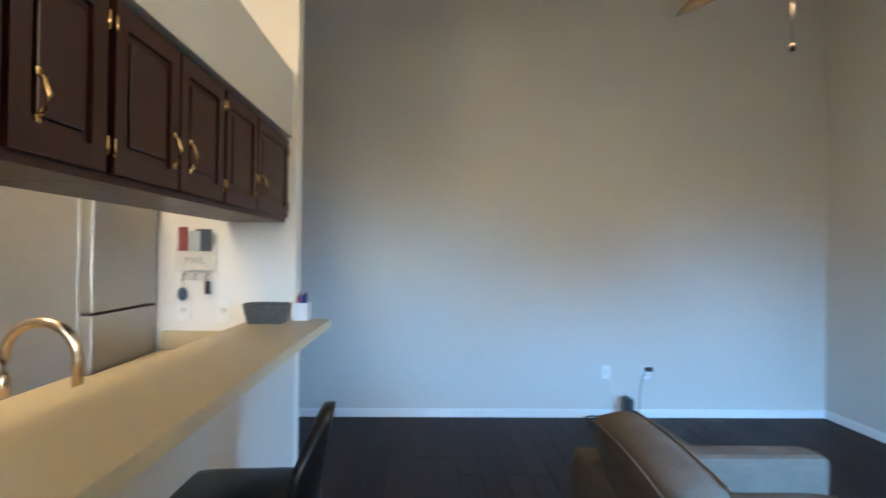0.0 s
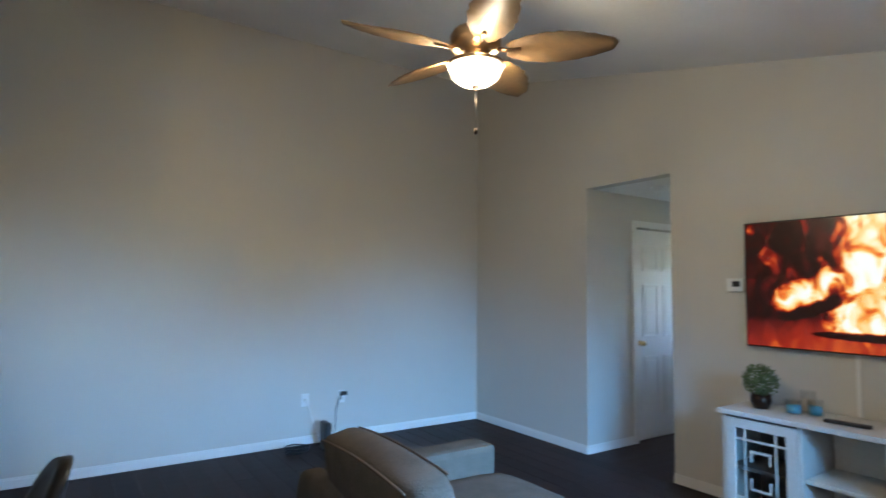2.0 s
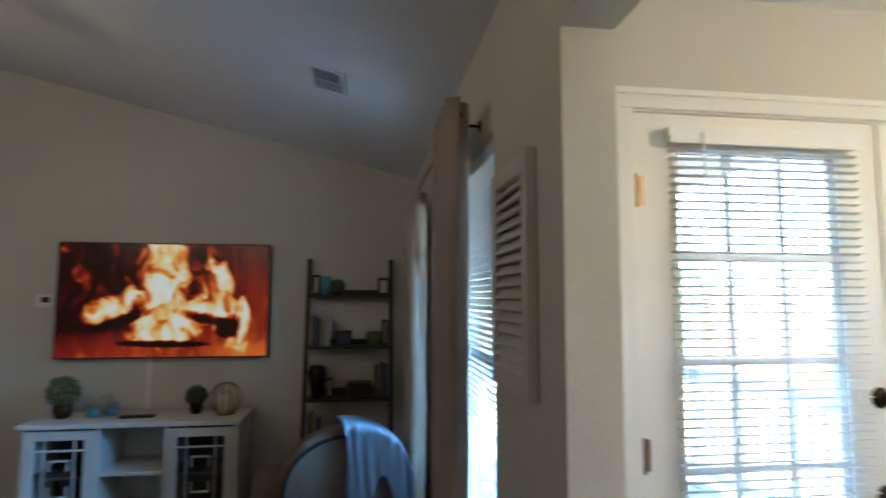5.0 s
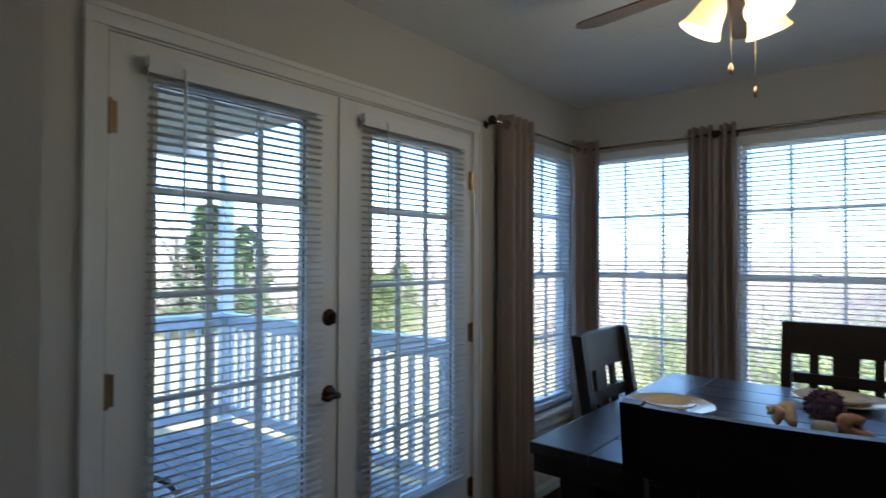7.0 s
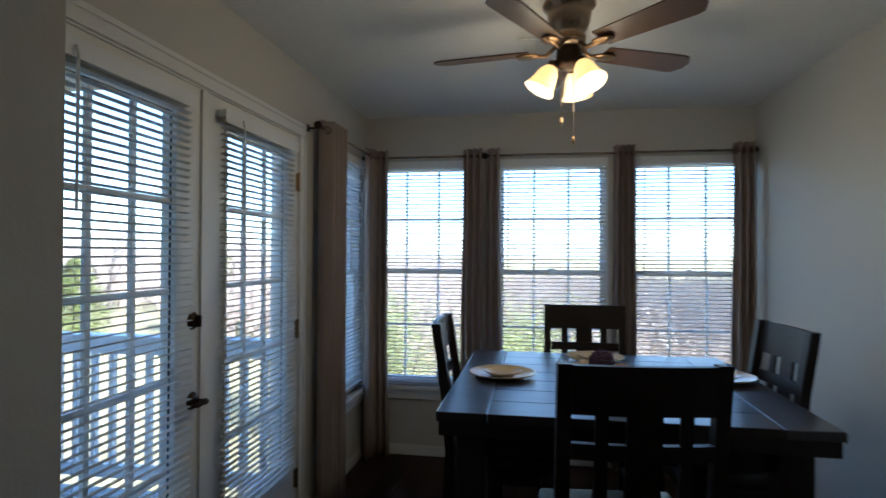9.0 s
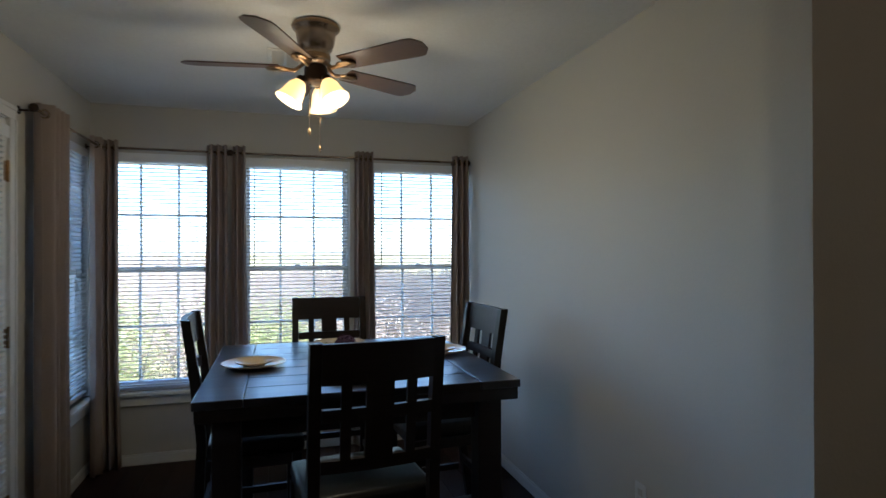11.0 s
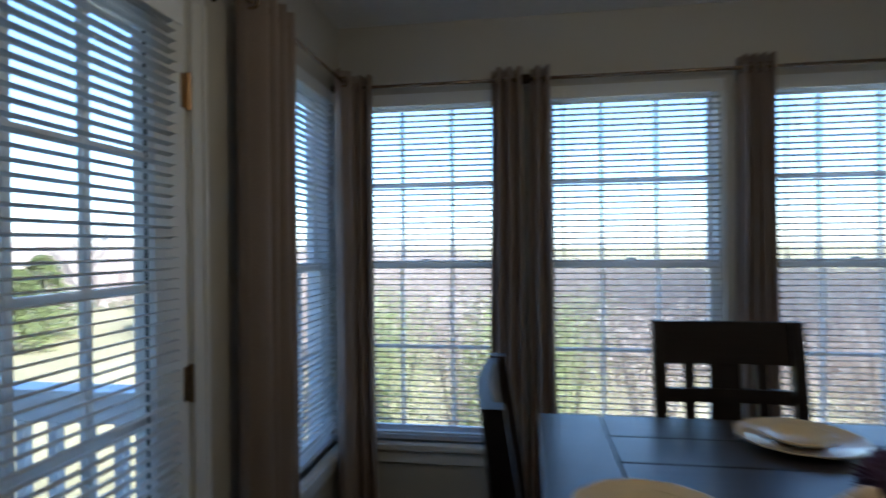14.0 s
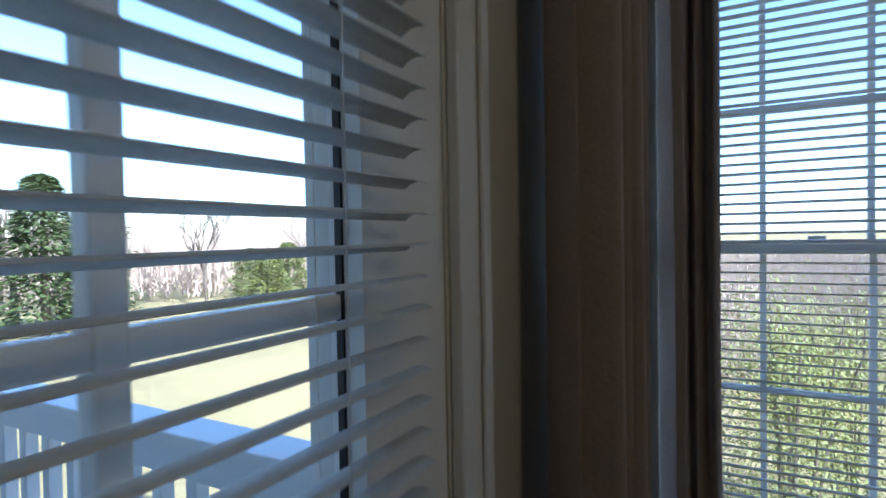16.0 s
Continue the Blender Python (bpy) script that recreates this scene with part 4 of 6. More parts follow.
def air_vent(m, w, d, label, slats):
    ob = thing("air_vent", m, label, "vent")
    bm = bmesh.new()
    for q in ((-w / 2, w / 2, -d / 2, -d / 2 + 0.022), (-w / 2, w / 2, d / 2 - 0.022, d / 2), (-w / 2, -w / 2 + 0.022, -d / 2 + 0.022, d / 2 - 0.022), (w / 2 - 0.022, w / 2, -d / 2 + 0.022, d / 2 - 0.022)):
        box(bm, *q, -0.010, -0.0005, 0.002)
    part("frame", bm, WHITE_PLASTIC, ob)
    # black sheet standing in for the shade of the duct between the slats
    block("duct_shade", (-w / 2 + 0.022, w / 2 - 0.022, -d / 2 + 0.022, d / 2 - 0.022, -0.003, -0.001), BLACK, ob, 0)
    bm = bmesh.new()
    box(bm, -w / 2 + 0.022, w / 2 - 0.022, -0.006, 0.006, -0.0008, 0.0008, 0, pose(0, 0, 0, 40))
    me = mesh_of("slat", bm, WHITE_PLASTIC)
    for i in range(slats):
        piece("slat", me, ob, pose(0, -d / 2 + 0.022 + (i + 0.5) * (d - 0.044) / slats, -0.007))
    block("divider", (-0.006, 0.006, -d / 2 + 0.022, d / 2 - 0.022, -0.0115, -0.0105), WHITE_PLASTIC, ob, 0)
    return ob


air_vent(pose(-1.245, 1.27, CEIL), 0.18, 0.26, "white metal air vent in the dining ceiling", 9)


def wall_plate(m, label, slots):
    """A cover plate on a wall; local -y is out of the wall."""
    ob = thing("outlet", m, label, "outlet")
    block("cover", (-0.036, 0.036, -0.006, -0.0003, -0.058, 0.058), WHITE_PLASTIC, ob, 0.002)
    for z in slots:
        block("socket", (-0.015, 0.015, -0.0075, -0.0062, z - 0.013, z + 0.013), CREAM_PAINT, ob, 0)
    return ob


wall_plate(pose(-2.67, 2.24, 0.42, 0, 0, 90), "white outlet plate low on the dining wall", (-0.02, 0.02))

# ---- living room ----
tv = thing("television", pose(EAST_X, 5.113, 1.49), "large wall-mounted television showing a log fire", "television")
block("case", (-0.058, -0.012, -0.722, 0.722, -0.412, 0.412), BLACK, tv, 0.004)
block("wall_bracket", (-0.0115, -0.0005, -0.2, 0.2, -0.15, 0.15), BLACK, tv, 0)
block("screen", (-0.0605, -0.0585, -0.712, 0.712, -0.402, 0.402), FIRE, tv, 0, "glowing picture of a log fire")

th = thing("thermostat", pose(EAST_X, 5.925, 1.485), "small white thermostat beside the television", "thermostat")
block("body", (-0.024, -0.0005, -0.06, 0.06, -0.045, 0.045), WHITE_PLASTIC, th, 0.004)
block("display", (-0.026, -0.0243, -0.036, 0.018, -0.012, 0.026), BLACK, th, 0, "dark display")


def console():
    x0, x1, y0, y1, h = 2.36, 2.775, 4.50, 5.80, 0.715
    ob = thing("media_console", pose(0, 0, 0), "white painted media console with fretwork glass doors", "console")
    block("top", (x0 - 0.02, x1, y0 - 0.025, y1 + 0.025, h - 0.03, h), CREAM_PAINT, ob, 0.005)
    block("base", (x0 + 0.01, x1, y0, y1, 0.0, 0.075), CREAM_PAINT, ob, 0.003)
    block("back_panel", (x1 - 0.012, x1 - 0.001, y0 + 0.02, y1 - 0.02, 0.0755, h - 0.031), CREAM_PAINT, ob, 0)
    for a, b in ((y0, y0 + 0.025), (y0 + 0.43, y0 + 0.455), (y1 - 0.455, y1 - 0.43), (y1 - 0.025, y1)):
        block("upright", (x0 + 0.004, x1 - 0.0125, a, b, 0.0755, h - 0.0305), CREAM_PAINT, ob, 0.002)
    block("shelf", (x0 + 0.03, x1 - 0.0125, y0 + 0.4555, y1 - 0.4555, 0.375, 0.397), CREAM_PAINT, ob, 0.002)
    for a, b in ((y0 + 0.0265, y0 + 0.4285), (y1 - 0.4285, y1 - 0.0265)):
        z0, z1 = 0.085, h - 0.045
        bm = bmesh.new()
        s = 0.055
        frame_ring(bm, "x", x0 - 0.004, x0 + 0.016, (a, b, z0, z1), (a + s, b - s, z0 + s, z1 - s))
        door = part("door", bm, CREAM_PAINT, ob)
        bm = bmesh.new()
        ga, gb, gz0, gz1 = a + s, b - s, z0 + s, z1 - s
        w, hh = gb - ga, gz1 - gz0
        for k, (u0, u1, v0, v1) in enumerate(((0.18, 0.21, 0, 1), (0.79, 0.82, 0, 1), (0, 0.999, 0.85, 0.875), (0, 0.999, 0.125, 0.15), (0.3, 0.7, 0.72, 0.745), (0.3, 0.33, 0.6, 0.72), (0.67, 0.7, 0.6, 0.72), (0.3, 0.7, 0.255, 0.28), (0.3, 0.33, 0.28, 0.4), (0.67, 0.7, 0.28, 0.4))):
            box(bm, x0 - 0.002 + 0.001 * (k % 3), x0 + 0.006, ga + u0 * w, ga + u1 * w, gz0 + v0 * hh, gz0 + v1 * hh)
        part("fretwork", bm, CREAM_PAINT, door)
        bm = bmesh.new()
        box(bm, x0 + 0.008, x0 + 0.011, ga, gb, gz0, gz1)
        part("pane", bm, GLASS, door)
        # inner faces painted dark for the shade behind the door panes
        block("inner_shelf", (x0 + 0.04, x1 - 0.0125, a, b, 0.36, 0.378), SHADED_INSIDE, ob, 0)
        block("inner_back", (x1 - 0.02, x1 - 0.0125, a, b, 0.08, h - 0.04), SHADED_INSIDE, ob, 0)
    return h


CON_H = console()


def leafy(bm, centre, radius, count, size, seed, squash=1.0):
    r_ = random.Random(seed)
    for _ in range(count):
        d = Vector((r_.gauss(0, 1), r_.gauss(0, 1), r_.gauss(0, 1))).normalized()
        p = Vector(centre) + Vector((d.x, d.y, d.z * squash)) * radius * r_.uniform(0.45, 1.0) ** 0.5
        a = Vector((r_.uniform(-1, 1), r_.uniform(-1, 1), r_.uniform(-1, 1))).normalized() * size * r_.uniform(0.6, 1.2)
        b = a.cross(d)
        if b.length < 1e-5:
            continue
        b = b.normalized() * size * 0.45
        bm.faces.new([bm.verts.new(q) for q in (p - a, p + b, p + a, p - b)])


def potted_plant(m, pot_r, pot_h, crown_r, label, seed):
    ob = thing("potted_plant", m, label, "plant")
    bm = bmesh.new()
    lathe(bm, [(0.001, 0.0), (pot_r * 0.7, 0.0), (pot_r, pot_h * 0.5), (pot_r * 0.92, pot_h), (pot_r * 0.8, pot_h), (pot_r * 0.8, pot_h * 0.8), (0.001, pot_h * 0.8)], 20)
    part("pot", bm, BRONZE, ob, "dark round pot", True)
    bm = bmesh.new()
    leafy(bm, (0, 0, pot_h + crown_r * 0.75), crown_r, 700, 0.016, seed)
    part("foliage", bm, LEAF_GREEN, ob, "dense green foliage")
    return ob


potted_plant(pose(2.56, 5.66, CON_H + 0.0005), 0.062, 0.09, 0.105, "round green plant in a dark pot on the console", 1)
potted_plant(pose(2.60, 4.83, CON_H + 0.0005), 0.042, 0.07, 0.07, "small green plant in a dark pot on the console", 2)


def glass_jar(m, r, h, material, label):
    ob = thing("candle_jar", m, label, "jar")
    bm = bmesh.new()
    lathe(bm, [(0.001, 0), (r, 0), (r, h), (r * 0.92, h), (r * 0.92, h * 0.1), (0.001, h * 0.1)], 18)
    part("glass", bm, GLASS, ob, "", True)
    bm = bmesh.new()
    lathe(bm, [(0.001, h * 0.105), (r * 0.9, h * 0.105), (r * 0.9, h * 0.6), (0.001, h * 0.62)], 18)
    part("wax", bm, material, ob, "", True)
    return ob


TEAL = surface("teal_wax", (0.10, 0.34, 0.46), 0.5, vary=0.1, bump=0.05)
CREAM = surface("cream_wax", (0.62, 0.55, 0.42), 0.5, vary=0.06, bump=0.05)
glass_jar(pose(2.56, 5.47, CON_H + 0.0005), 0.045, 0.085, TEAL, "glass jar with pale teal candle on the console")
glass_jar(pose(2.60, 5.37, CON_H + 0.0005), 0.04, 0.095, TEAL, "blue glass candle jar on the console")
glass_jar(pose(2.68, 5.44, CON_H + 0.0005), 0.04, 0.13, CREAM, "cream candle in a glass jar on the console")
lantern = thing("round_lantern", pose(2.55, 4.625, CON_H + 0.0005), "round wire lantern with a cream candle inside", "lantern")
for k in range(6):
    bm = bmesh.new()
    a = math.pi * k / 6
    pts = [(0.105 * math.cos(a) * math.sin(b), 0.105 * math.sin(a) * math.sin(b), 0.108 - 0.105 * math.cos(b)) for b in [2 * math.pi * i / 28 for i in range(29)]]
    tube(bm, pts, 0.0035, 5)
    part("wire_hoop", bm, ANTIQUE, lantern)
bm = bmesh.new()
lathe(bm, [(0.05, 0.0), (0.06, 0.0), (0.06, 0.01), (0.05, 0.01), (0.05, 0.0)], 20)
part("base_ring", bm, ANTIQUE, lantern)
bm = bmesh.new()
lathe(bm, [(0.001, 0.0045), (0.042, 0.0045), (0.042, 0.13), (0.03, 0.135), (0.001, 0.13)], 20)
part("candle", bm, CREAM, lantern, "thick cream candle", True)
rem = block("remote_control", (-0.022, 0.022, -0.11, 0.11, 0, 0.018), BLACK, None, 0.005)
rem.matrix_basis = pose(2.50, 5.17, CON_H + 0.0005, 0, 0, 4)
tagged(rem, "black remote control lying on the console", "remote")
cord = new("cable_cover")
bm = bmesh.new()
box(bm, EAST_X - 0.012, EAST_X - 0.0005, 5.20, 5.225, CON_H, 1.077, 0.003)
cov = part("channel", bm, WHITE_PLASTIC, cord)
tagged(cord, "white cable channel running down to the console", "cable cover")


def ladder_shelf():
    y0, y1 = 3.495, 4.10
    ob = thing("ladder_shelf", pose(0, 0, 0), "black wooden ladder shelf leaning on the wall", "shelf")
    for y in (y0, y1):
        bm = bmesh.new()
        vs = []
        for x, z in ((2.40, 0.0), (2.752, 1.80)):
            vs.append([bm.verts.new((x + a, y + b, z)) for a, b in ((-0.022, -0.016), (0.035, -0.016), (0.035, 0.016), (-0.022, 0.016))])
        for i in range(4):
            bm.faces.new((vs[0][i], vs[0][(i + 1) % 4], vs[1][(i + 1) % 4], vs[1][i]))
        bm.faces.new(list(reversed(vs[0])))
        bm.faces.new(vs[1])
        part("upright", bm, BLACK_WOOD, ob)
    out = []
    for z in (0.47, 0.80, 1.16, 1.53):
        front = 2.40 + 0.352 * z / 1.8 - 0.018
        bm = bmesh.new()
        box(bm, front, EAST_X - 0.004, y0 + 0.017, y1 - 0.017, z - 0.02, z)
        box(bm, EAST_X - 0.016, EAST_X - 0.004, y0 + 0.017, y1 - 0.017, z + 0.0003, z + 0.04)
        part("shelf_board", bm, BLACK_WOOD, ob)
        out.append((z, front))
    return out


SHELVES = ladder_shelf()
BOOKS = [surface("book_cover", c, 0.6, vary=0.12, bump=0.05) for c in ((0.05, 0.06, 0.09), (0.30, 0.24, 0.15), (0.22, 0.05, 0.06), (0.10, 0.10, 0.08), (0.36, 0.40, 0.44), (0.04, 0.07, 0.13))]
PAPER = surface("paper_edge", (0.62, 0.57, 0.46), 0.9, vary=0.08, bump=0.1)


def book(m, t, d, h, material, label):
    """A closed book standing on its lower edge; spine at local -x."""
    ob = thing("book", m, label, "book", "books on the ladder shelf")
    bm = bmesh.new()
    box(bm, 0, d, -t / 2, -t / 2 + 0.0025, 0, h)
    box(bm, 0, d, t / 2 - 0.0025, t / 2, 0, h)
    box(bm, 0, 0.003, -t / 2 + 0.0025, t / 2 - 0.0025, 0, h)
    part("cover", bm, material, ob)
    block("pages", (0.0035, d - 0.004, -t / 2 + 0.003, t / 2 - 0.003, 0.003, h - 0.003), PAPER, ob, 0)
    return ob


rng = random.Random(8)
for row, ys, hs in ((2, (4.055, 4.025, 3.99, 3.955), (0.22, 0.2, 0.19, 0.21)), (1, (3.535, 3.565, 3.60), (0.24, 0.25, 0.23)), (0, (4.06, 4.03, 4.00), (0.24, 0.22, 0.2))):
    z, front = SHELVES[row]
    for y, h in zip(ys, hs):
        book(pose(front + 0.05 + rng.uniform(0, 0.02), y, z + 0.0005), 0.026, 0.15, h, BOOKS[rng.randrange(6)], "closed book standing upright on a black shelf")
z, front = SHELVES[0]
for i in range(4):
    book(pose(front + 0.06, 3.90 - 0.004 * i, z + 0.0005 + 0.013 + i * 0.027, 90, 0, 0) @ pose(0, 0, -0.11), 0.026, 0.16, 0.22, BOOKS[(i * 2 + 1) % 6], "closed book lying in a stack on the lowest shelf")


def picture(m, w, h, material, label):
    ob = thing("picture_frame", m, label, "picture frame")
    bm = bmesh.new()
    frame_ring(bm, "x", 0, 0.014, (-w / 2, w / 2, 0, h), (-w / 2 + 0.018, w / 2 - 0.018, 0.018, h - 0.018))
    part("frame", bm, BLACK_WOOD, ob)
    block("print", (0.006, 0.012, -w / 2 + 0.018, w / 2 - 0.018, 0.018, h - 0.018), material, ob, 0)
    return ob


def bowl(m, r, h, material, name, label, category):
    bm = bmesh.new()
    lathe(bm, [(0.001, 0), (r * 0.45, 0), (r * 0.85, h * 0.35), (r, h * 0.75), (r * 0.8, h), (r * 0.74, h), (r * 0.9, h * 0.74), (r * 0.5, h * 0.15), (0.001, h * 0.1)], 22)
    ob = part(name, bm, material, None, "", True)
    ob.matrix_basis = m
    return tagged(ob, label, category)


z, front = SHELVES[3]
picture(pose(front + 0.05, 3.55, z + 0.0005), 0.09, 0.13, CREAM, "small framed print on the top shelf")
picture(pose(front + 0.05, 4.05, z + 0.0005), 0.06, 0.15, CREAM, "narrow cream framed print on the top shelf")
bowl(pose(front + 0.10, 3.985, z + 0.0005), 0.05, 0.14, TEAL, "vase", "rounded teal vase on the top shelf", "vase")
potted_plant(pose(front + 0.10, 3.895, z + 0.0005), 0.03, 0.03, 0.05, "small trailing green plant on the top shelf", 3)
z, front = SHELVES[2]
picture(pose(front + 0.06, 3.84, z + 0.0005), 0.12, 0.11, BOOKS[5], "small dark framed picture on a black shelf")
bowl(pose(front + 0.10, 3.62, z + 0.0005), 0.065, 0.10, LEAF_GREEN, "bowl", "dark green rounded bowl on a black shelf", "bowl")
picture(pose(front + 0.05, 3.54, z + 0.0005), 0.05, 0.19, BOOKS[4], "narrow pale framed print on a black shelf")
z, front = SHELVES[1]
bowl(pose(front + 0.10, 4.02, z + 0.0005), 0.065, 0.22, BRONZE, "vase", "dark brown rounded vase on a black shelf", "vase")
picture(pose(front + 0.05, 3.93, z + 0.0005), 0.05, 0.14, CREAM, "small cream print on a black shelf")
keepbox = block("keepsake_box", (0.04, 0.2, -0.09, 0.09, 0, 0.10), BLACK_WOOD, None, 0.004)
keepbox.matrix_basis = pose(front, 3.72, z + 0.0005)
tagged(keepbox, "dark wooden box on a black shelf", "box")


def cushion(bm, x0, x1, y0, y1, z0, z1, puff=0.03, m=None, n=8):
    """A soft block whose faces swell."""
    grid = bmesh.ops.create_cube(bm, size=1)["verts"]
    edges = list({e for v in grid for e in v.link_edges})
    bmesh.ops.subdivide_edges(bm, edges=edges, cuts=n, use_grid_fill=True)
    new_verts = [v for v in bm.verts if max(abs(c) for c in v.co) <= 0.5001 and not v.tag]
    for v in new_verts:
        p = v.co.copy()
        r = Vector([max(-0.5, min(0.5, c)) for c in p])
        q = r.copy()
        for i in range(3):
            j, k = (i + 1) % 3, (i + 2) % 3
            q[i] = r[i] * math.sqrt(max(0, 1 - 0.22 * (2 * r[j]) ** 6 * 0.5 - 0.22 * (2 * r[k]) ** 6 * 0.5))
        s = Vector((x1 - x0, y1 - y0, z1 - z0))
        out = Vector([q[i] * s[i] for i in range(3)])
        swell = (1 - (2 * r.x) ** 2) * (1 - (2 * r.y) ** 2) + (1 - (2 * r.y) ** 2) * (1 - (2 * r.z) ** 2) + (1 - (2 * r.x) ** 2) * (1 - (2 * r.z) ** 2)
        if out.length > 0:
            out += Vector((q.x, q.y, q.z)).normalized() * puff * 0.5 * swell
        v.co = out + Vector(((x0 + x1) / 2, (y0 + y1) / 2, (z0 + z1) / 2))
        if m is not None:
            v.co = m @ v.co
        v.tag = True


def soft(name, dims, material, parent, puff=0.03, label="", m=None):
    bm = bmesh.new()
    cushion(bm, *dims, puff, m)
    return part(name, bm, material, parent, label, True)


sofa = thing("sofa", pose(0.095, 0, 0), "beige chenille sofa with loose back cushions and brown piping", "sofa")
soft("base", (-0.17, 0.80, 4.60, 6.33, 0.06, 0.34), SOFA, sofa, 0.01)
soft("back", (-0.26, -0.12, 4.50, 6.42, 0.10, 0.615), SOFA, sofa, 0.02)
block("arm", (-0.115, 0.80, 6.23, 6.41, 0.05, 0.605), SOFA, sofa, 0.035)
block("arm", (-0.115, 0.80, 4.42, 4.60, 0.05, 0.60), SOFA, sofa, 0.035)
for y0, y1 in ((4.61, 5.42), (5.43, 6.24)):
    soft("seat_cushion", (0.02, 0.84, y0, y1, 0.32, 0.47), SOFA, sofa, 0.03)
for cx_, cy_, yaw_, z_ in ((-0.09, 5.76, -2, 0.0), (0.02, 4.93, 4, -0.08)):
    tiltm = pose(cx_, cy_, 0.46 + z_, 0, 0, yaw_) @ pose(0, 0, 0, 0, -12, 0)
    c = soft("back_cushion", (-0.09, 0.09, -0.41, 0.41, 0.0, 0.37), SOFA, sofa, 0.05, "", tiltm)
    for x in (-0.085, 0.085):
        bm = bmesh.new()
        tube(bm, [tiltm @ Vector((x, -0.37 + 0.74 * i / 12, 0.352 + 0.02 * math.sin(math.pi * i / 12))) for i in range(13)], 0.005, 6)
        part("piping", bm, PIPING, c, "brown piping", True)
for x in (-0.12, 0.74):
    for y in (4.55, 6.32):
        block("foot", (x - 0.03, x + 0.03, y - 0.03, y + 0.03, 0, 0.08), BLACK_WOOD, sofa, 0.004)

REC = pose(1.80, 3.845, 0, 0, 0, -80)
rec = thing("recliner", REC, "brown upholstered armchair with a rounded back and dark piping", "armchair")
soft("base", (-0.34, 0.34, -0.30, 0.40, 0.08, 0.40), RECLINER, rec, 0.02)
soft("seat_cushion", (-0.25, 0.25, -0.16, 0.44, 0.36, 0.50), RECLINER, rec, 0.04)
bm = bmesh.new()
rows = []
for yy in (-0.44, -0.43, -0.24, -0.23):
    inset = 0.02 if yy in (-0.44, -0.23) else 0.0
    ring = []
    for i in range(25):
        a = math.pi * i / 24
        ring.append(bm.verts.new(((0.32 - inset) * math.cos(a), yy, 0.525 + (0.31 - inset) * math.sin(a) ** 0.8)))
    ring += [bm.verts.new((-0.32 + inset, yy, 0.12)), bm.verts.new((0.32 - inset, yy, 0.12))]
    rows.append(ring)
for p, q in zip(rows, rows[1:]):
    for i in range(27):
        bm.faces.new((p[i], p[(i + 1) % 27], q[(i + 1) % 27], q[i]))
bm.faces.new(list(reversed(rows[0])))
bm.faces.new(rows[-1])
part("back", bm, RECLINER, rec, "rounded upholstered back", True)
bm = bmesh.new()
tube(bm, [(0.31 * math.cos(math.pi * i / 24), -0.445, 0.525 + 0.30 * math.sin(math.pi * i / 24) ** 0.8) for i in range(25)], 0.012, 6)
part("piping", bm, BLACK_WOOD, rec, "dark band round the back", True)
for s in (-1, 1):
    soft("arm", (s * 0.36 - 0.08, s * 0.36 + 0.08, -0.22, 0.42, 0.10, 0.50), RECLINER, rec, 0.04)
for x in (-0.28, 0.28):
    for y in (-0.24, 0.32):
        block("foot", (x - 0.03, x + 0.03, y - 0.03, y + 0.03, 0, 0.10), BLACK_WOOD, rec, 0.004)
bm = bmesh.new()
grid = []
for i in range(31):
    f = i / 30
    row = []
    for k in range(25):
        x = -0.02 + 0.36 * k / 24 + 0.012 * math.sin(f * 9 + k * 0.3)
        top = 0.525 + 0.31 * max(0.02, 1 - (min(abs(x), 0.318) / 0.32) ** 2) ** 0.4 + 0.022
        fold = 0.012 * math.sin(k * 0.9 + f * 3) + 0.006 * math.sin(k * 2.3 + 1)
        if f < 0.4:
            y, z = -0.468 - 0.012, top - (0.4 - f) / 0.4 * (0.30 + 0.10 * math.sin(k * 0.35))
        elif f < 0.6:
            a = (f - 0.4) / 0.2 * math.pi
            y, z = -0.335 - 0.145 * math.cos(a), top + 0.018 * math.sin(a)
        else:
            y, z = -0.19, top - (f - 0.6) / 0.4 * 0.26
        row.append(bm.verts.new((x, y + (fold if f > 0.6 else -abs(fold)), z + 0.5 * abs(fold))))
    grid.append(row)
for p, q in zip(grid, grid[1:]):
    for k in range(24):
        bm.faces.new((p[k], p[k + 1], q[k + 1], q[k]))
res = bmesh.ops.extrude_face_region(bm, geom=list(bm.faces))
bmesh.ops.translate(bm, verts=[v for v in res["geom"] if isinstance(v, bmesh.types.BMVert)], vec=(0, -0.002, 0.010))
throw = part("throw_blanket", bm, BLANKET, None, "", True)
throw.matrix_basis = REC
tagged(throw, "pale blue throw blanket draped over an armchair", "blanket")

CHERRY = surface("cherry_table_top", (0.075, 0.026, 0.016), 0.35, grain=24, vary=0.3, bump=0.08, stretch=(0.5, 5, 5), coat=0.2)
ott = thing("side_table", pose(1.30, 4.86, 0), "round reddish-brown wooden side table", "table")
bm = bmesh.new()
lathe(bm, [(0.001, 0.475), (0.24, 0.475), (0.262, 0.485), (0.265, 0.50), (0.258, 0.508), (0.001, 0.51)], 40)
part("tabletop", bm, CHERRY, ott, "", True)
bm = bmesh.new()
lathe(bm, [(0.001, 0.0), (0.17, 0.0), (0.16, 0.03), (0.05, 0.06), (0.03, 0.16), (0.045, 0.3), (0.03, 0.42), (0.08, 0.4745), (0.001, 0.4745)], 24)
part("pedestal", bm, CHERRY, ott, "", True)


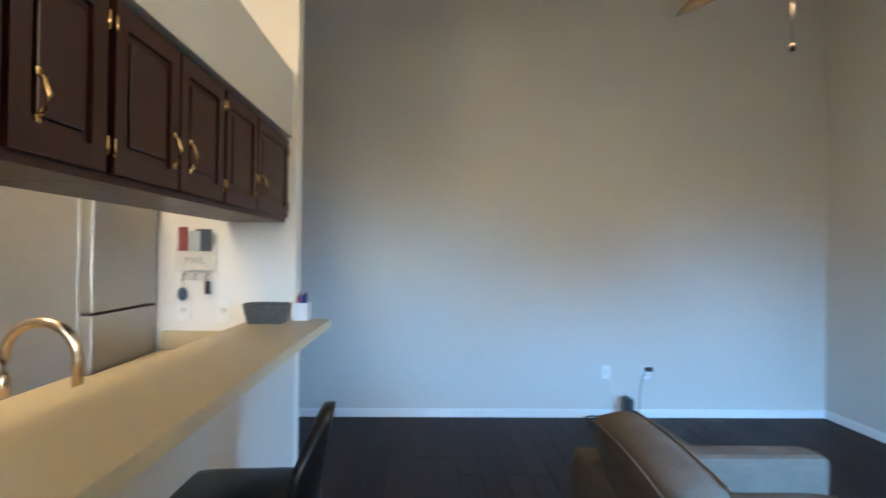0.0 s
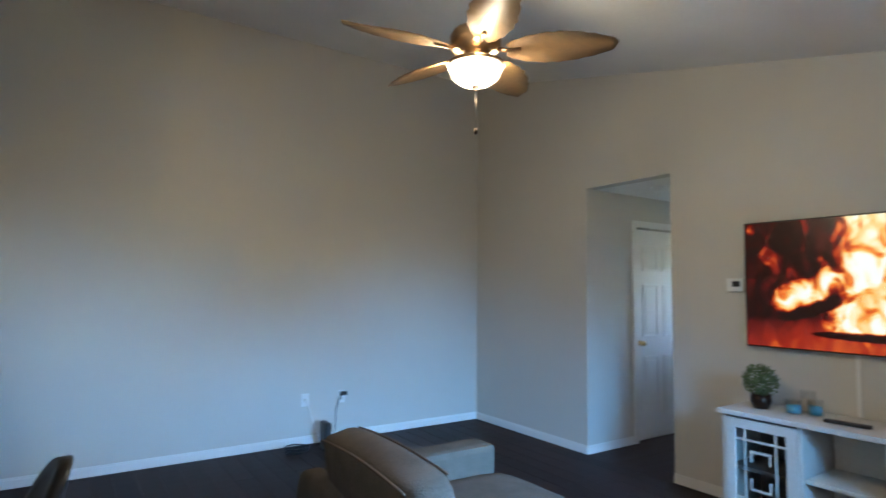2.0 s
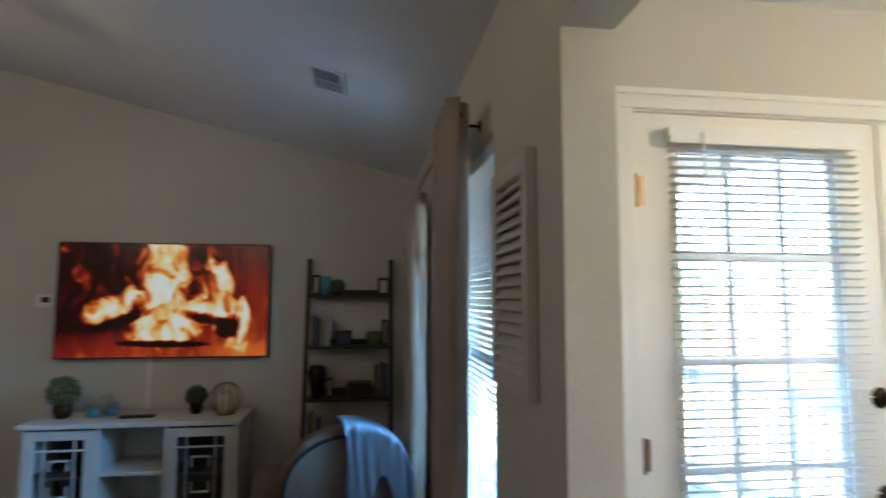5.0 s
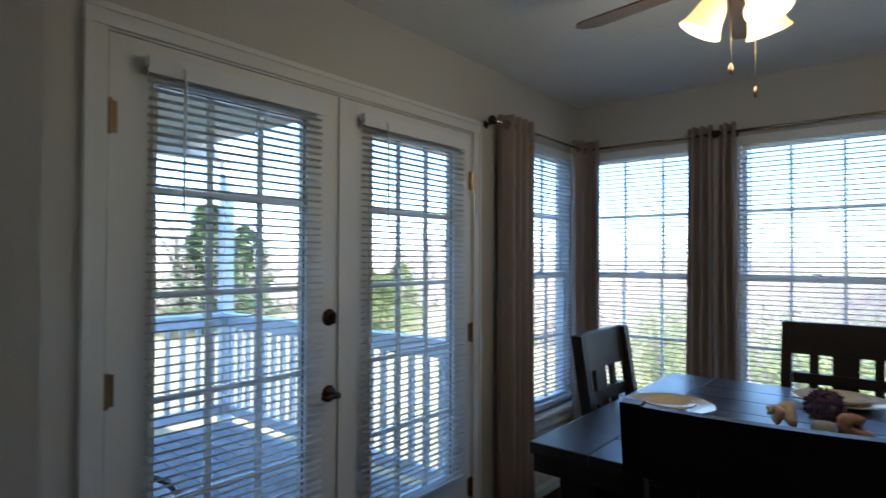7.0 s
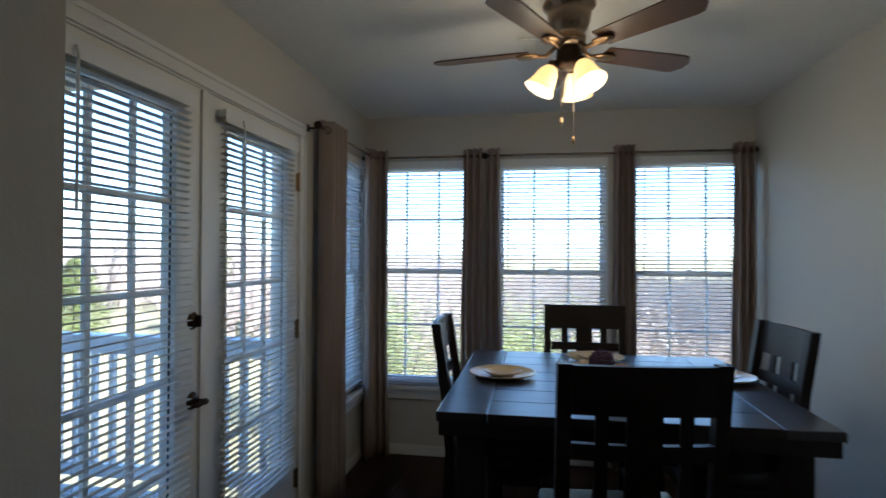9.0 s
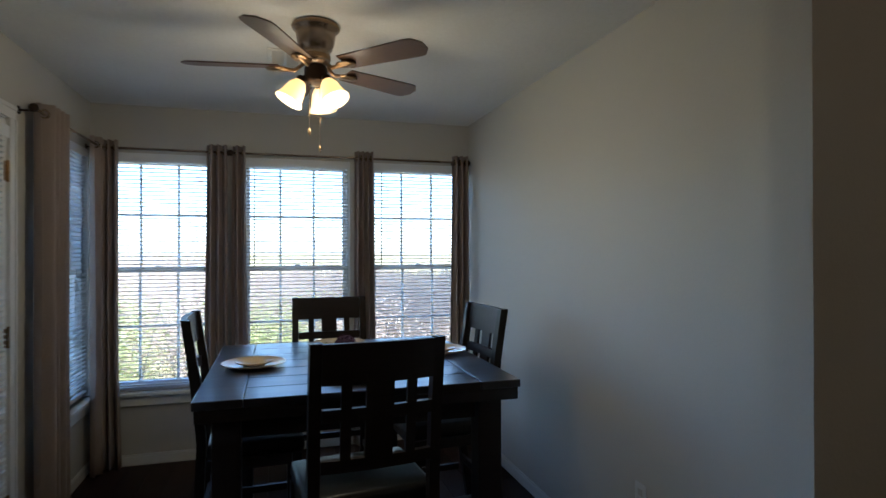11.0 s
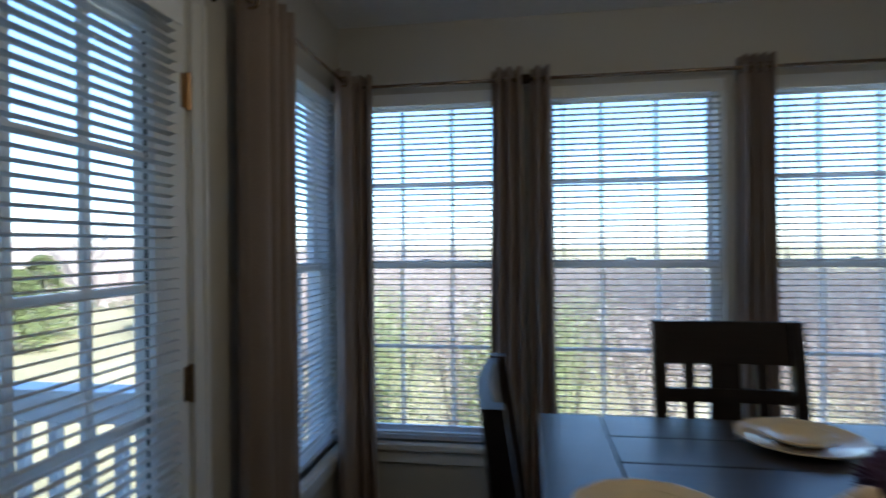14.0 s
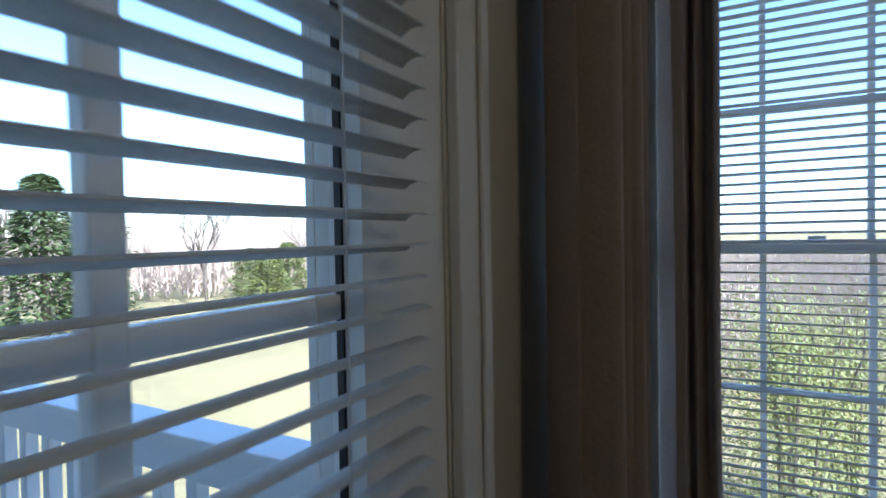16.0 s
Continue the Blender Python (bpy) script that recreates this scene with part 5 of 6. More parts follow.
def living_fan():
    y = 5.935
    zc = slope(y)
    ob = thing("ceiling_fan", pose(0.515, y, 0), "ceiling fan with carved palm-leaf blades and a lit bowl", "ceiling fan")
    bm = bmesh.new()
    lathe(bm, [(0.001, zc + 0.015), (0.07, zc + 0.015), (0.066, zc - 0.03), (0.03, zc - 0.06), (0.012, zc - 0.065)], 20)
    part("canopy", bm, BRONZE, ob, "", True)
    bm = bmesh.new()
    tube(bm, [(0, 0, zc - 0.05), (0, 0, 2.70)], 0.013, 10)
    part("downrod", bm, BRONZE, ob, "dark downrod")
    bm = bmesh.new()
    lathe(bm, [(0.012, 2.73), (0.05, 2.725), (0.06, 2.70), (0.11, 2.685), (0.125, 2.66), (0.12, 2.60), (0.085, 2.575), (0.06, 2.56), (0.06, 2.535), (0.001, 2.53)], 28)
    part("motor_housing", bm, ANTIQUE, ob, "", True)
    bm = bmesh.new()
    lathe(bm, [(0.05, 2.535), (0.135, 2.528), (0.14, 2.52), (0.132, 2.512), (0.05, 2.51)], 28)
    part("fitter", bm, ANTIQUE, ob, "", True)
    bm = bmesh.new()
    lathe(bm, [(0.132, 2.512), (0.130, 2.492), (0.112, 2.455), (0.075, 2.428), (0.03, 2.418), (0.001, 2.417)], 28)
    part("bowl", bm, ALABASTER, ob, "lit alabaster glass bowl", True)
    bm = bmesh.new()
    lathe(bm, [(0.001, 2.4165), (0.016, 2.416), (0.018, 2.41), (0.010, 2.40), (0.001, 2.395)], 14)
    tube(bm, [(0.004, 0, 2.398), (0.004, 0, 2.21)], 0.0012, 5)
    lathe(bm, [(0.001, 2.212), (0.009, 2.205), (0.011, 2.195), (0.008, 2.183), (0.001, 2.18)], 12, Matrix.Translation((0.004, 0, 0)))
    part("pull_chain", bm, BRONZE, ob, "pull chain with dark bead", True)
    for k in range(5):
        turn = pose(0, 0, 0, 0, 0, 172 + 72 * k)
        bm = bmesh.new()
        tube(bm, [(0.1, 0, 2.60), (0.15, 0, 2.585), (0.22, 0, 2.59)], 0.011, 8)
        bmesh.ops.transform(bm, matrix=turn, verts=bm.verts)
        part("blade_iron", bm, ANTIQUE, ob, "", True)
        bm = bmesh.new()
        mid, left, right = [], [], []
        for i in range(17):
            f = i / 16
            x = 0.17 + 0.50 * f
            half = 0.03 + 0.085 * math.sin(math.pi * min(1, f * 1.02)) ** 0.7 * (1 - 0.25 * f)
            half *= 1 + 0.05 * math.sin(f * 40)
            mid.append(bm.verts.new((x, 0, 2.60)))
            left.append(bm.verts.new((x - 0.02, half, 2.592 - 0.010)))
            right.append(bm.verts.new((x - 0.02, -half, 2.592 + 0.004)))
        for i in range(16):
            bm.faces.new((mid[i], mid[i + 1], left[i + 1], left[i]))
            bm.faces.new((right[i], right[i + 1], mid[i + 1], mid[i]))
        res = bmesh.ops.extrude_face_region(bm, geom=list(bm.faces))
        bmesh.ops.translate(bm, verts=[v for v in res["geom"] if isinstance(v, bmesh.types.BMVert)], vec=(0, 0, -0.008))
        bmesh.ops.transform(bm, matrix=turn @ Matrix.Translation((0, 0, 2.6)) @ pose(0, 0, 0, -11, 0, 0) @ Matrix.Translation((0, 0, -2.6)), verts=bm.verts)
        part("blade", bm, PALM_BLADE, ob, "carved palm-leaf blade", True)
    point_lamp("fan_bulb", (0.515, y, 2.36), LIVING_W * 0.45, WARM, 0.09)
    for q in (0, 2.1, 4.2):
        point_lamp("fan_bulb", (0.515 + 0.19 * math.cos(q), y + 0.19 * math.sin(q), 2.545), LIVING_W * 0.11, WARM, 0.03)


living_fan()
va = math.degrees(math.atan(0.24))
air_vent(pose(1.16, 3.89, slope(3.89), va, 0, 0), 0.28, 0.18, "white metal air vent in the sloping ceiling", 9)


def shutter(m, w, h):
    ob = thing("shutter", m, "decorative pale louvred shutter hung on the wall", "shutter")
    bm = bmesh.new()
    frame_ring(bm, "y", 0.001, 0.028, (-w / 2, w / 2, 0, h), (-w / 2 + 0.045, w / 2 - 0.045, 0.05, h - 0.05))
    part("frame", bm, CREAM_PAINT, ob)
    bm = bmesh.new()
    box(bm, -w / 2 + 0.045, w / 2 - 0.045, -0.003, 0.003, -0.019, 0.019, 0, pose(0, 0, 0, 38))
    me = mesh_of("louvre", bm, CREAM_PAINT)
    n = int((h - 0.1) / 0.03)
    for i in range(n):
        piece("louvre", me, ob, pose(0, 0.015, 0.05 + (i + 0.5) * (h - 0.1) / n))
    return ob


shutter(pose(-0.10, SOUTH_Y, 1.27), 0.36, 0.60)

wall_plate(pose(1.17, NORTH_Y, 0.40), "white outlet plate low on the tall blank wall", (-0.02, 0.02))
adapter = block("plug_adapter", (-0.03, 0.03, -0.055, -0.0078, -0.005, 0.03), BLACK, None, 0.004)
adapter.matrix_basis = pose(1.18, NORTH_Y, 0.42)
tagged(adapter, "black power adapter plugged into the outlet", "adapter")
wall_plate(pose(0.81, NORTH_Y, 0.40), "white cable plate low on the tall blank wall", (0.0,))
bm = bmesh.new()
tube(bm, [(1.15, NORTH_Y - 0.03, 0.42), (1.10, NORTH_Y - 0.05, 0.3), (1.08, NORTH_Y - 0.08, 0.12), (1.02, NORTH_Y - 0.16, 0.012), (0.96, NORTH_Y - 0.2, 0.012)], 0.004, 6)
cab1 = part("power_cable", bm, BLACK, None, "", True)
tagged(cab1, "thin black power cable hanging from the outlet", "cable")
bm = bmesh.new()
tube(bm, [(0.81, NORTH_Y - 0.012, 0.40), (0.83, NORTH_Y - 0.05, 0.34), (0.87, NORTH_Y - 0.08, 0.2), (0.90, NORTH_Y - 0.16, 0.04)], 0.004, 6)
cab2 = part("coaxial_cable", bm, WHITE_PLASTIC, None, "", True)
tagged(cab2, "thin cable hanging from the wall plate", "cable")
router = thing("router", pose(0.93, NORTH_Y - 0.22, 0), "black upright router standing on the floor", "router")
bm = bmesh.new()
box(bm, -0.03, 0.03, -0.08, 0.08, 0.012, 0.235, 0.022)
part("body", bm, BLACK, router, "", True)
block("stand", (-0.05, 0.05, -0.07, 0.07, 0.0, 0.013), BLACK, router, 0.004)
bm = bmesh.new()
pts = []
for i in range(70):
    a = i * 0.33
    pts.append((0.66 + (0.09 + 0.02 * math.sin(i * 0.7)) * math.cos(a), NORTH_Y - 0.25 + (0.07 + 0.015 * math.cos(i * 0.5)) * math.sin(a), 0.01 + 0.0008 * i))
tube(bm, pts, 0.006, 6)
coil = part("coiled_cable", bm, BLACK, None, "", True)
tagged(coil, "black cable coiled on the floor by the wall", "cable")

# ---- passage door ----
hd = thing("door_hall", pose(0, 0, 0), "white six-panel interior door with brass knob", "door")
hd["kind"] = "structure"
dx0, dx1 = 3.51, 4.29
bm = bmesh.new()
box(bm, dx0, dx1, 7.305, 7.34, 0.008, 2.038, 0.002)
part("slab", bm, DOOR_WHITE, hd)
for px in (dx0 + 0.11, dx0 + 0.43):
    for z0, z1 in ((0.22, 0.80), (0.98, 1.50), (1.63, 1.88)):
        bm = bmesh.new()
        for q in ((px, px + 0.24, z0, z0 + 0.02), (px, px + 0.24, z1 - 0.02, z1), (px, px + 0.02, z0 + 0.02, z1 - 0.02), (px + 0.22, px + 0.24, z0 + 0.02, z1 - 0.02)):
            box(bm, q[0], q[1], 7.298, 7.3045, q[2], q[3], 0.002)
        box(bm, px + 0.045, px + 0.195, 7.300, 7.3045, z0 + 0.045, z1 - 0.045, 0.003)
        part("raised_panel", bm, DOOR_WHITE, hd)
bm = bmesh.new()
lathe(bm, [(0.028, 0.0), (0.028, 0.006), (0.010, 0.010), (0.010, 0.03), (0.026, 0.040), (0.028, 0.052), (0.018, 0.062), (0.001, 0.064)], 18, Matrix.Translation((dx0 + 0.06, 7.3045, 0.93)) @ pose(0, 0, 0, 90, 0, 0))
part("knob", bm, BRASS, hd, "brass door knob", True)
tr = new("trim_hall")
structure(tr, "white casing round the passage door", "trim")
bm = bmesh.new()
box(bm, 3.43, 3.493, 7.265, 7.2795, 0, 2.052, 0.003)
box(bm, 4.307, 4.37, 7.265, 7.2795, 0, 2.052, 0.003)
box(bm, 3.43, 4.37, 7.265, 7.2795, 2.0525, 2.115, 0.003)
part("casing", bm, TRIM, tr)
det = thing("smoke_detector", pose(3.25, 6.85, 2.356), "round white smoke detector on the passage ceiling", "smoke detector")
bm = bmesh.new()
lathe(bm, [(0.001, -0.001), (0.065, -0.001), (0.065, -0.02), (0.05, -0.035), (0.001, -0.036)], 22)
part("case", bm, WHITE_PLASTIC, det, "", True)

# ---- kitchen ----
bar = thing("bar_counter", pose(0, 0, 0), "long tan laminate breakfast bar top", "countertop")
bm = bmesh.new()
box(bm, -1.70, -1.488, 4.47, 6.949, 1.037, 1.078)
box(bm, -1.488, -1.302, 4.47, 6.96, 1.037, 1.078)
bmesh.ops.remove_doubles(bm, verts=bm.verts, dist=0.0005)
part("top", bm, COUNTER, bar)
bm = bmesh.new()
box(bm, -1.3015, -1.300, 4.47, 6.96, 1.0375, 1.0775)
part("edge_strip", bm, COUNTER, bar)
bm = bmesh.new()
box(bm, -2.25, -1.605, 4.47, 6.30, 0.875, 0.912, 0.004)
kc = part("kitchen_counter", bm, COUNTER)
tagged(kc, "tan laminate kitchen worktop below the bar", "countertop")
bm = bmesh.new()
box(bm, -2.18, -1.495, 6.302, 6.949, 0.875, 0.912, 0.004)
box(bm, -2.18, -1.61, 6.93, 6.949, 0.9125, 1.01, 0.003)
kc2 = part("corner_counter", bm, COUNTER)
tagged(kc2, "tan laminate worktop with backsplash along the white wall", "countertop")
block_cab = thing("base_cabinet", pose(0, 0, 0), "dark cherry base cabinets under the worktop", "cabinet")
block("body", (-2.2, -1.606, 4.49, 6.28, 0.0, 0.874), CABINET, block_cab, 0.002)
block("body", (-2.16, -1.606, 6.30, 6.945, 0.0, 0.874), CABINET, block_cab, 0.002)


def wall_cabinet(y0, y1, doors, label):
    ob = thing("wall_cabinet", pose(0, 0, 0), label, "cabinet", "hanging cabinets above the bar")
    z0, z1, xf = 1.588, 2.036, -1.545
    block("body", (-1.86, xf - 0.0215, y0, y1, z0, z1), CABINET, ob, 0.001)
    bm = bmesh.new()
    frame_ring(bm, "x", xf - 0.021, xf - 0.004, (y0, y1, z0, z1), (y0 + 0.02, y1 - 0.02, z0 + 0.05, z1 - 0.03))
    part("face_frame", bm, CABINET, ob)
    for a, b, pull, hinge in doors:
        za, zb = z0 + 0.022, z1 - 0.018
        s = 0.052
        bm = bmesh.new()
        frame_ring(bm, "x", xf - 0.0035, xf + 0.015, (a, b, za, zb), (a + s, b - s, za + s, zb - s))
        door = part("door", bm, CABINET, ob)
        bm = bmesh.new()
        box(bm, xf - 0.003, xf + 0.004, a + s + 0.0005, b - s - 0.0005, za + s + 0.0005, zb - s - 0.0005)
        box(bm, xf + 0.0042, xf + 0.012, a + s + 0.022, b - s - 0.022, za + s + 0.022, zb - s - 0.022, 0.006)
        part("panel", bm, CABINET, door)
        zc = za + 0.11
        bm = bmesh.new()
        tube(bm, [(xf + 0.016, pull, zc - 0.042), (xf + 0.028, pull, zc - 0.030), (xf + 0.038, pull, zc), (xf + 0.028, pull, zc + 0.030), (xf + 0.016, pull, zc + 0.042)], 0.0055, 8)
        for z in (zc - 0.045, zc + 0.045):
            box(bm, xf + 0.0155, xf + 0.021, pull - 0.008, pull + 0.008, z - 0.008, z + 0.008, 0.003)
        part("handle", bm, BRASS, door, "brass bail handle", True)
        for z in (za + 0.06, zb - 0.06):
            bm = bmesh.new()
            tube(bm, [(xf + 0.016, hinge, z - 0.022), (xf + 0.016, hinge, z + 0.022)], 0.005, 8)
            part("hinge", bm, BRASS, door, "brass hinge", True)


wall_cabinet(6.0, 6.945, ((6.01, 6.385, 6.34, 6.008), (6.40, 6.925, 6.46, 6.927)), "dark cherry hanging cabinet with paired panel doors")
wall_cabinet(5.26, 5.998, ((5.275, 5.615, 5.58, 5.273), (5.63, 5.985, 5.69, 5.987)), "dark cherry hanging cabinet with paired panel doors")
wall_cabinet(4.47, 5.258, ((4.485, 4.92, 4.875, 4.483), (4.94, 5.24, 5.01, 5.242)), "dark cherry hanging cabinet with paired panel doors")
fr = thing("refrigerator", pose(0, 0, 0), "grey steel refrigerator at the end of the kitchen", "refrigerator")
block("body", (-2.95, -2.262, 6.36, 6.93, 0.02, 1.75), STEEL, fr, 0.006)
block("door", (-2.26, -2.205, 6.362, 6.928, 0.03, 1.15), STEEL, fr, 0.008)
block("freezer_door", (-2.26, -2.205, 6.362, 6.928, 1.16, 1.745), STEEL, fr, 0.008)
block("foot", (-2.9, -2.3, 6.38, 6.91, 0.0, 0.0195), BLACK, fr, 0)
fc = thing("faucet", pose(-1.85, 5.68, 0.9125), "warm nickel gooseneck kitchen faucet", "faucet")
bm = bmesh.new()
lathe(bm, [(0.001, 0), (0.028, 0), (0.026, 0.012), (0.015, 0.02)], 16)
pts = [(0, 0, 0.01), (0, 0, 0.19)] + [(0.11 * math.cos(math.pi * i / 10) - 0.11, 0.0, 0.19 + 0.11 * math.sin(math.pi * i / 10)) for i in range(1, 11)] + [(-0.22, 0, 0.13)]
tube(bm, pts, 0.016, 12)
part("spout", bm, NICKEL, fc, "", True)
bm = bmesh.new()
lathe(bm, [(0.014, 0.0), (0.018, -0.01), (0.018, -0.06), (0.014, -0.07)], 14, Matrix.Translation((-0.22, 0, 0.14)))
part("spray_head", bm, NICKEL, fc, "", True)
block("lever", (-0.006, 0.006, 0.012, 0.07, 0.05, 0.062), NICKEL, fc, 0.003)

mail = thing("mail_organizer", pose(-2.005, 6.95, 1.33), "white wall mail holder with papers and hooks", "mail holder")
block("tray", (-0.105, 0.105, -0.03, -0.0005, 0.0, 0.12), CREAM_PAINT, mail, 0.002)
block("backboard", (-0.105, 0.105, -0.006, -0.0005, 0.1205, 0.2), CREAM_PAINT, mail, 0.002)
block("rack", (-0.075, 0.075, -0.012, -0.0005, -0.05, -0.008), CREAM_PAINT, mail, 0.002)
for x, w, c, z1 in ((-0.06, 0.05, 2, 0.225), (0.0, 0.06, 4, 0.205), (0.045, 0.085, 0, 0.215)):
    block("paper", (x - w / 2, x + w / 2, -0.0345 - 0.0015 * c, -0.0335 - 0.0015 * c, 0.10, z1), BOOKS[c], mail, 0)
for x in (-0.06, 0.0, 0.06):
    bm = bmesh.new()
    tube(bm, [(x, -0.012, -0.02), (x, -0.03, -0.03), (x, -0.035, -0.045), (x, -0.028, -0.052)], 0.003, 6)
    part("hook", bm, BRONZE, mail)
bm = bmesh.new()
font = bpy.data.curves.new("mail_word", "FONT")
font.body, font.size, font.extrude, font.align_x = "MAIL", 0.05, 0.0008, "CENTER"
word_tmp = bpy.data.objects.new("mail_word_tmp", font)
scene.collection.objects.link(word_tmp)
bpy.context.view_layer.update()
me = bpy.data.meshes.new_from_object(word_tmp.evaluated_get(bpy.context.evaluated_depsgraph_get()))
bpy.data.objects.remove(word_tmp)
me.materials.append(STEEL)
word = new("lettering", me)
word.parent = mail
word.matrix_basis = pose(0, -0.031, 0.035, 90, 0, 0)
bm.free()
keys = thing("key_ring", pose(-2.07, 6.925, 1.28), "bunch of keys with a dark fob hanging from a hook", "keys")
bm = bmesh.new()
bmesh.ops.create_uvsphere(bm, u_segments=12, v_segments=8, radius=0.03, matrix=Matrix.Translation((0, 0, -0.075)) @ Matrix.Diagonal((0.9, 0.4, 1.2, 1)))
part("fob", bm, BOOKS[5], keys, "dark blue fob", True)
bm = bmesh.new()
tube(bm, [(0, -0.004, -0.002), (0.006, -0.004, -0.02), (0, -0.004, -0.045)], 0.002, 6)
part("strap", bm, BLACK, keys)
fob2 = block("key_fob", (-0.014, 0.014, -0.012, 0.0, -0.07, 0.0), BLACK, None, 0.006)
fob2.matrix_basis = pose(-1.935, 6.92, 1.275)
tagged(fob2, "small black key fob hanging from a hook", "keys")
for x in (-2.07, -1.86):
    wall_plate(pose(x, 6.95, 1.12), "white switch plate on the kitchen wall", (0.0,))

WICKER = surface("grey_wicker", (0.10, 0.095, 0.09), 0.8, grain=90, vary=0.4, bump=0.6)
bk = thing("wicker_basket", pose(-1.585, 6.765, 1.0785), "grey woven basket holding papers on the bar", "basket")
for k in range(9):
    bm = bmesh.new()
    f = k / 8
    hx, hy, z = 0.085 + 0.02 * f, 0.062 + 0.016 * f, 0.006 + 0.085 * f
    pts = []
    for i in range(41):
        a = 2 * math.pi * i / 40
        c, s_ = math.cos(a), math.sin(a)
        pts.append((hx * math.copysign(abs(c) ** 0.45, c) + 0.003 * math.sin(i * math.pi + k * math.pi), hy * math.copysign(abs(s_) ** 0.45, s_), z))
    tube(bm, pts, 0.0058, 5)
    part("weave", bm, WICKER, bk)
block("liner", (-0.08, 0.08, -0.055, 0.055, 0.0, 0.004), WICKER, bk, 0)
block("papers", (-0.07, 0.07, -0.05, 0.05, 0.0045, 0.075), PAPER, bk, 0.002)
pc = thing("pen_cup", pose(-1.445, 6.90, 1.0785), "square white cup full of coloured pens", "pen cup")
bm = bmesh.new()
for q in ((-0.04, 0.04, -0.04, -0.034), (-0.04, 0.04, 0.034, 0.04), (-0.04, -0.034, -0.034, 0.034), (0.034, 0.04, -0.034, 0.034)):
    box(bm, q[0], q[1], q[2], q[3], 0.004, 0.09)
box(bm, -0.04, 0.04, -0.04, 0.04, 0.0, 0.004)
part("cup", bm, WHITE_PLASTIC, pc)
PENS = [surface("pen_barrel", c, 0.4, vary=0.05, bump=0) for c in ((0.10, 0.03, 0.20), (0.40, 0.06, 0.05), (0.03, 0.05, 0.25), (0.03, 0.03, 0.03), (0.3, 0.1, 0.25))]
for i in range(11):
    bm = bmesh.new()
    a, b = rng.uniform(-0.022, 0.022), rng.uniform(-0.022, 0.022)
    tube(bm, [(a, b, 0.005), (a * 1.6 + rng.uniform(-0.012, 0.012), b * 1.6, rng.uniform(0.12, 0.145))], 0.0042, 7)
    part("pen", bm, PENS[i % 5], pc)


def bar_stool(m, label):
    ob = thing("bar_stool", m, label, "stool")
    bm = bmesh.new()
    n = 18
    grid = []
    for j in range(9):
        f = j / 8
        row = []
        for i in range(n + 1):
            a = radians(-48 + 96 * i / n)
            r = 0.205 + 0.02 * f
            top = 0.72 + 0.285 * f * (1 - 0.5 * (abs(i / n - 0.5) * 2) ** 2.2)
            row.append(bm.verts.new((r * math.cos(a) * 1.02 + 0.03 * f, r * math.sin(a), top)))
        grid.append(row)
    for p, q in zip(grid, grid[1:]):
        for i in range(n):
            bm.faces.new((p[i], p[i + 1], q[i + 1], q[i]))
    res = bmesh.ops.extrude_face_region(bm, geom=list(bm.faces))
    for v in res["geom"]:
        if isinstance(v, bmesh.types.BMVert):
            v.co.x -= 0.026 * v.co.x / 0.22
            v.co.y -= 0.026 * v.co.y / 0.22
    part("backrest", bm, LEATHER, ob, "curved black padded back", True)
    soft("seat", (-0.21, 0.20, -0.20, 0.20, 0.66, 0.76), LEATHER, ob, 0.03)
    for sx in (-1, 1):
        for sy in (-1, 1):
            bm = bmesh.new()
            tube(bm, [(sx * 0.15, sy * 0.14, 0.67), (sx * 0.20, sy * 0.19, 0.0)], 0.016, 8)
            part("leg", bm, BLACK_WOOD, ob)
    bm = bmesh.new()
    tube(bm, [(0.19 * math.cos(2 * math.pi * i / 24 + 0.8), 0.18 * math.sin(2 * math.pi * i / 24 + 0.8), 0.26) for i in range(25)], 0.009, 8)
    part("foot_ring", bm, CHROME, ob)
    return ob


bar_stool(pose(-1.31, 5.53, 0, 0, 0, 4), "black padded bar stool drawn up to the breakfast bar")
kl = thing("ceiling_light", pose(-2.35, 5.3, slope(5.3)), "round lit kitchen ceiling light", "ceiling light")
bm = bmesh.new()
lathe(bm, [(0.001, 0.04), (0.17, 0.04), (0.17, -0.06), (0.13, -0.10), (0.001, -0.12)], 24)
part("diffuser", bm, ALABASTER, kl, "", True)
point_lamp("kitchen_bulb", (-2.35, 5.3, slope(5.3) - 0.25), KITCHEN_W, (1.0, 0.70, 0.38), 0.12)


# ---- outdoors ----
def ground_z(x, y):
    d = math.hypot(x, y)
    south = max(0.0, min(1.0, (-y - 1.5) / 6)) * max(0.0, min(1.0, (9 - x) / 8))
    z = -1.15 - 0.028 * min(d, 30) - 1.7 * south
    if d > 30:
        z -= 0.03 * min(d - 30, 30)
    if d > 70:
        z -= 0.004 * min(d - 70, 150)
    if d > 4:
        z += 0.10 * noise.noise(Vector((x * 0.12, y * 0.12, 0)))
    return z


LAWN = surface("dormant_lawn", (0.34, 0.275, 0.135), 0.95, grain=9, vary=0.35, bump=0.6, blotch=0.25, spec=0.1)
bm = bmesh.new()
coords = [-1500, -500, -220, -150, -110, -80, -60, -48, -40, -34, -29, -25, -21, -18, -15, -12, -10, -8, -6, -4.5, -3, -1.5, 0, 1.5, 3, 4.5, 6, 8, 10, 12, 15, 18, 21, 25, 29, 34, 40, 48, 60, 80, 110, 150, 220, 500, 1500]
gv = [[bm.verts.new((x, y, ground_z(x, y))) for x in coords] for y in coords]
for r0, r1 in zip(gv, gv[1:]):
    for i in range(len(coords) - 1):
        bm.faces.new((r0[i], r0[i + 1], r1[i + 1], r1[i]))
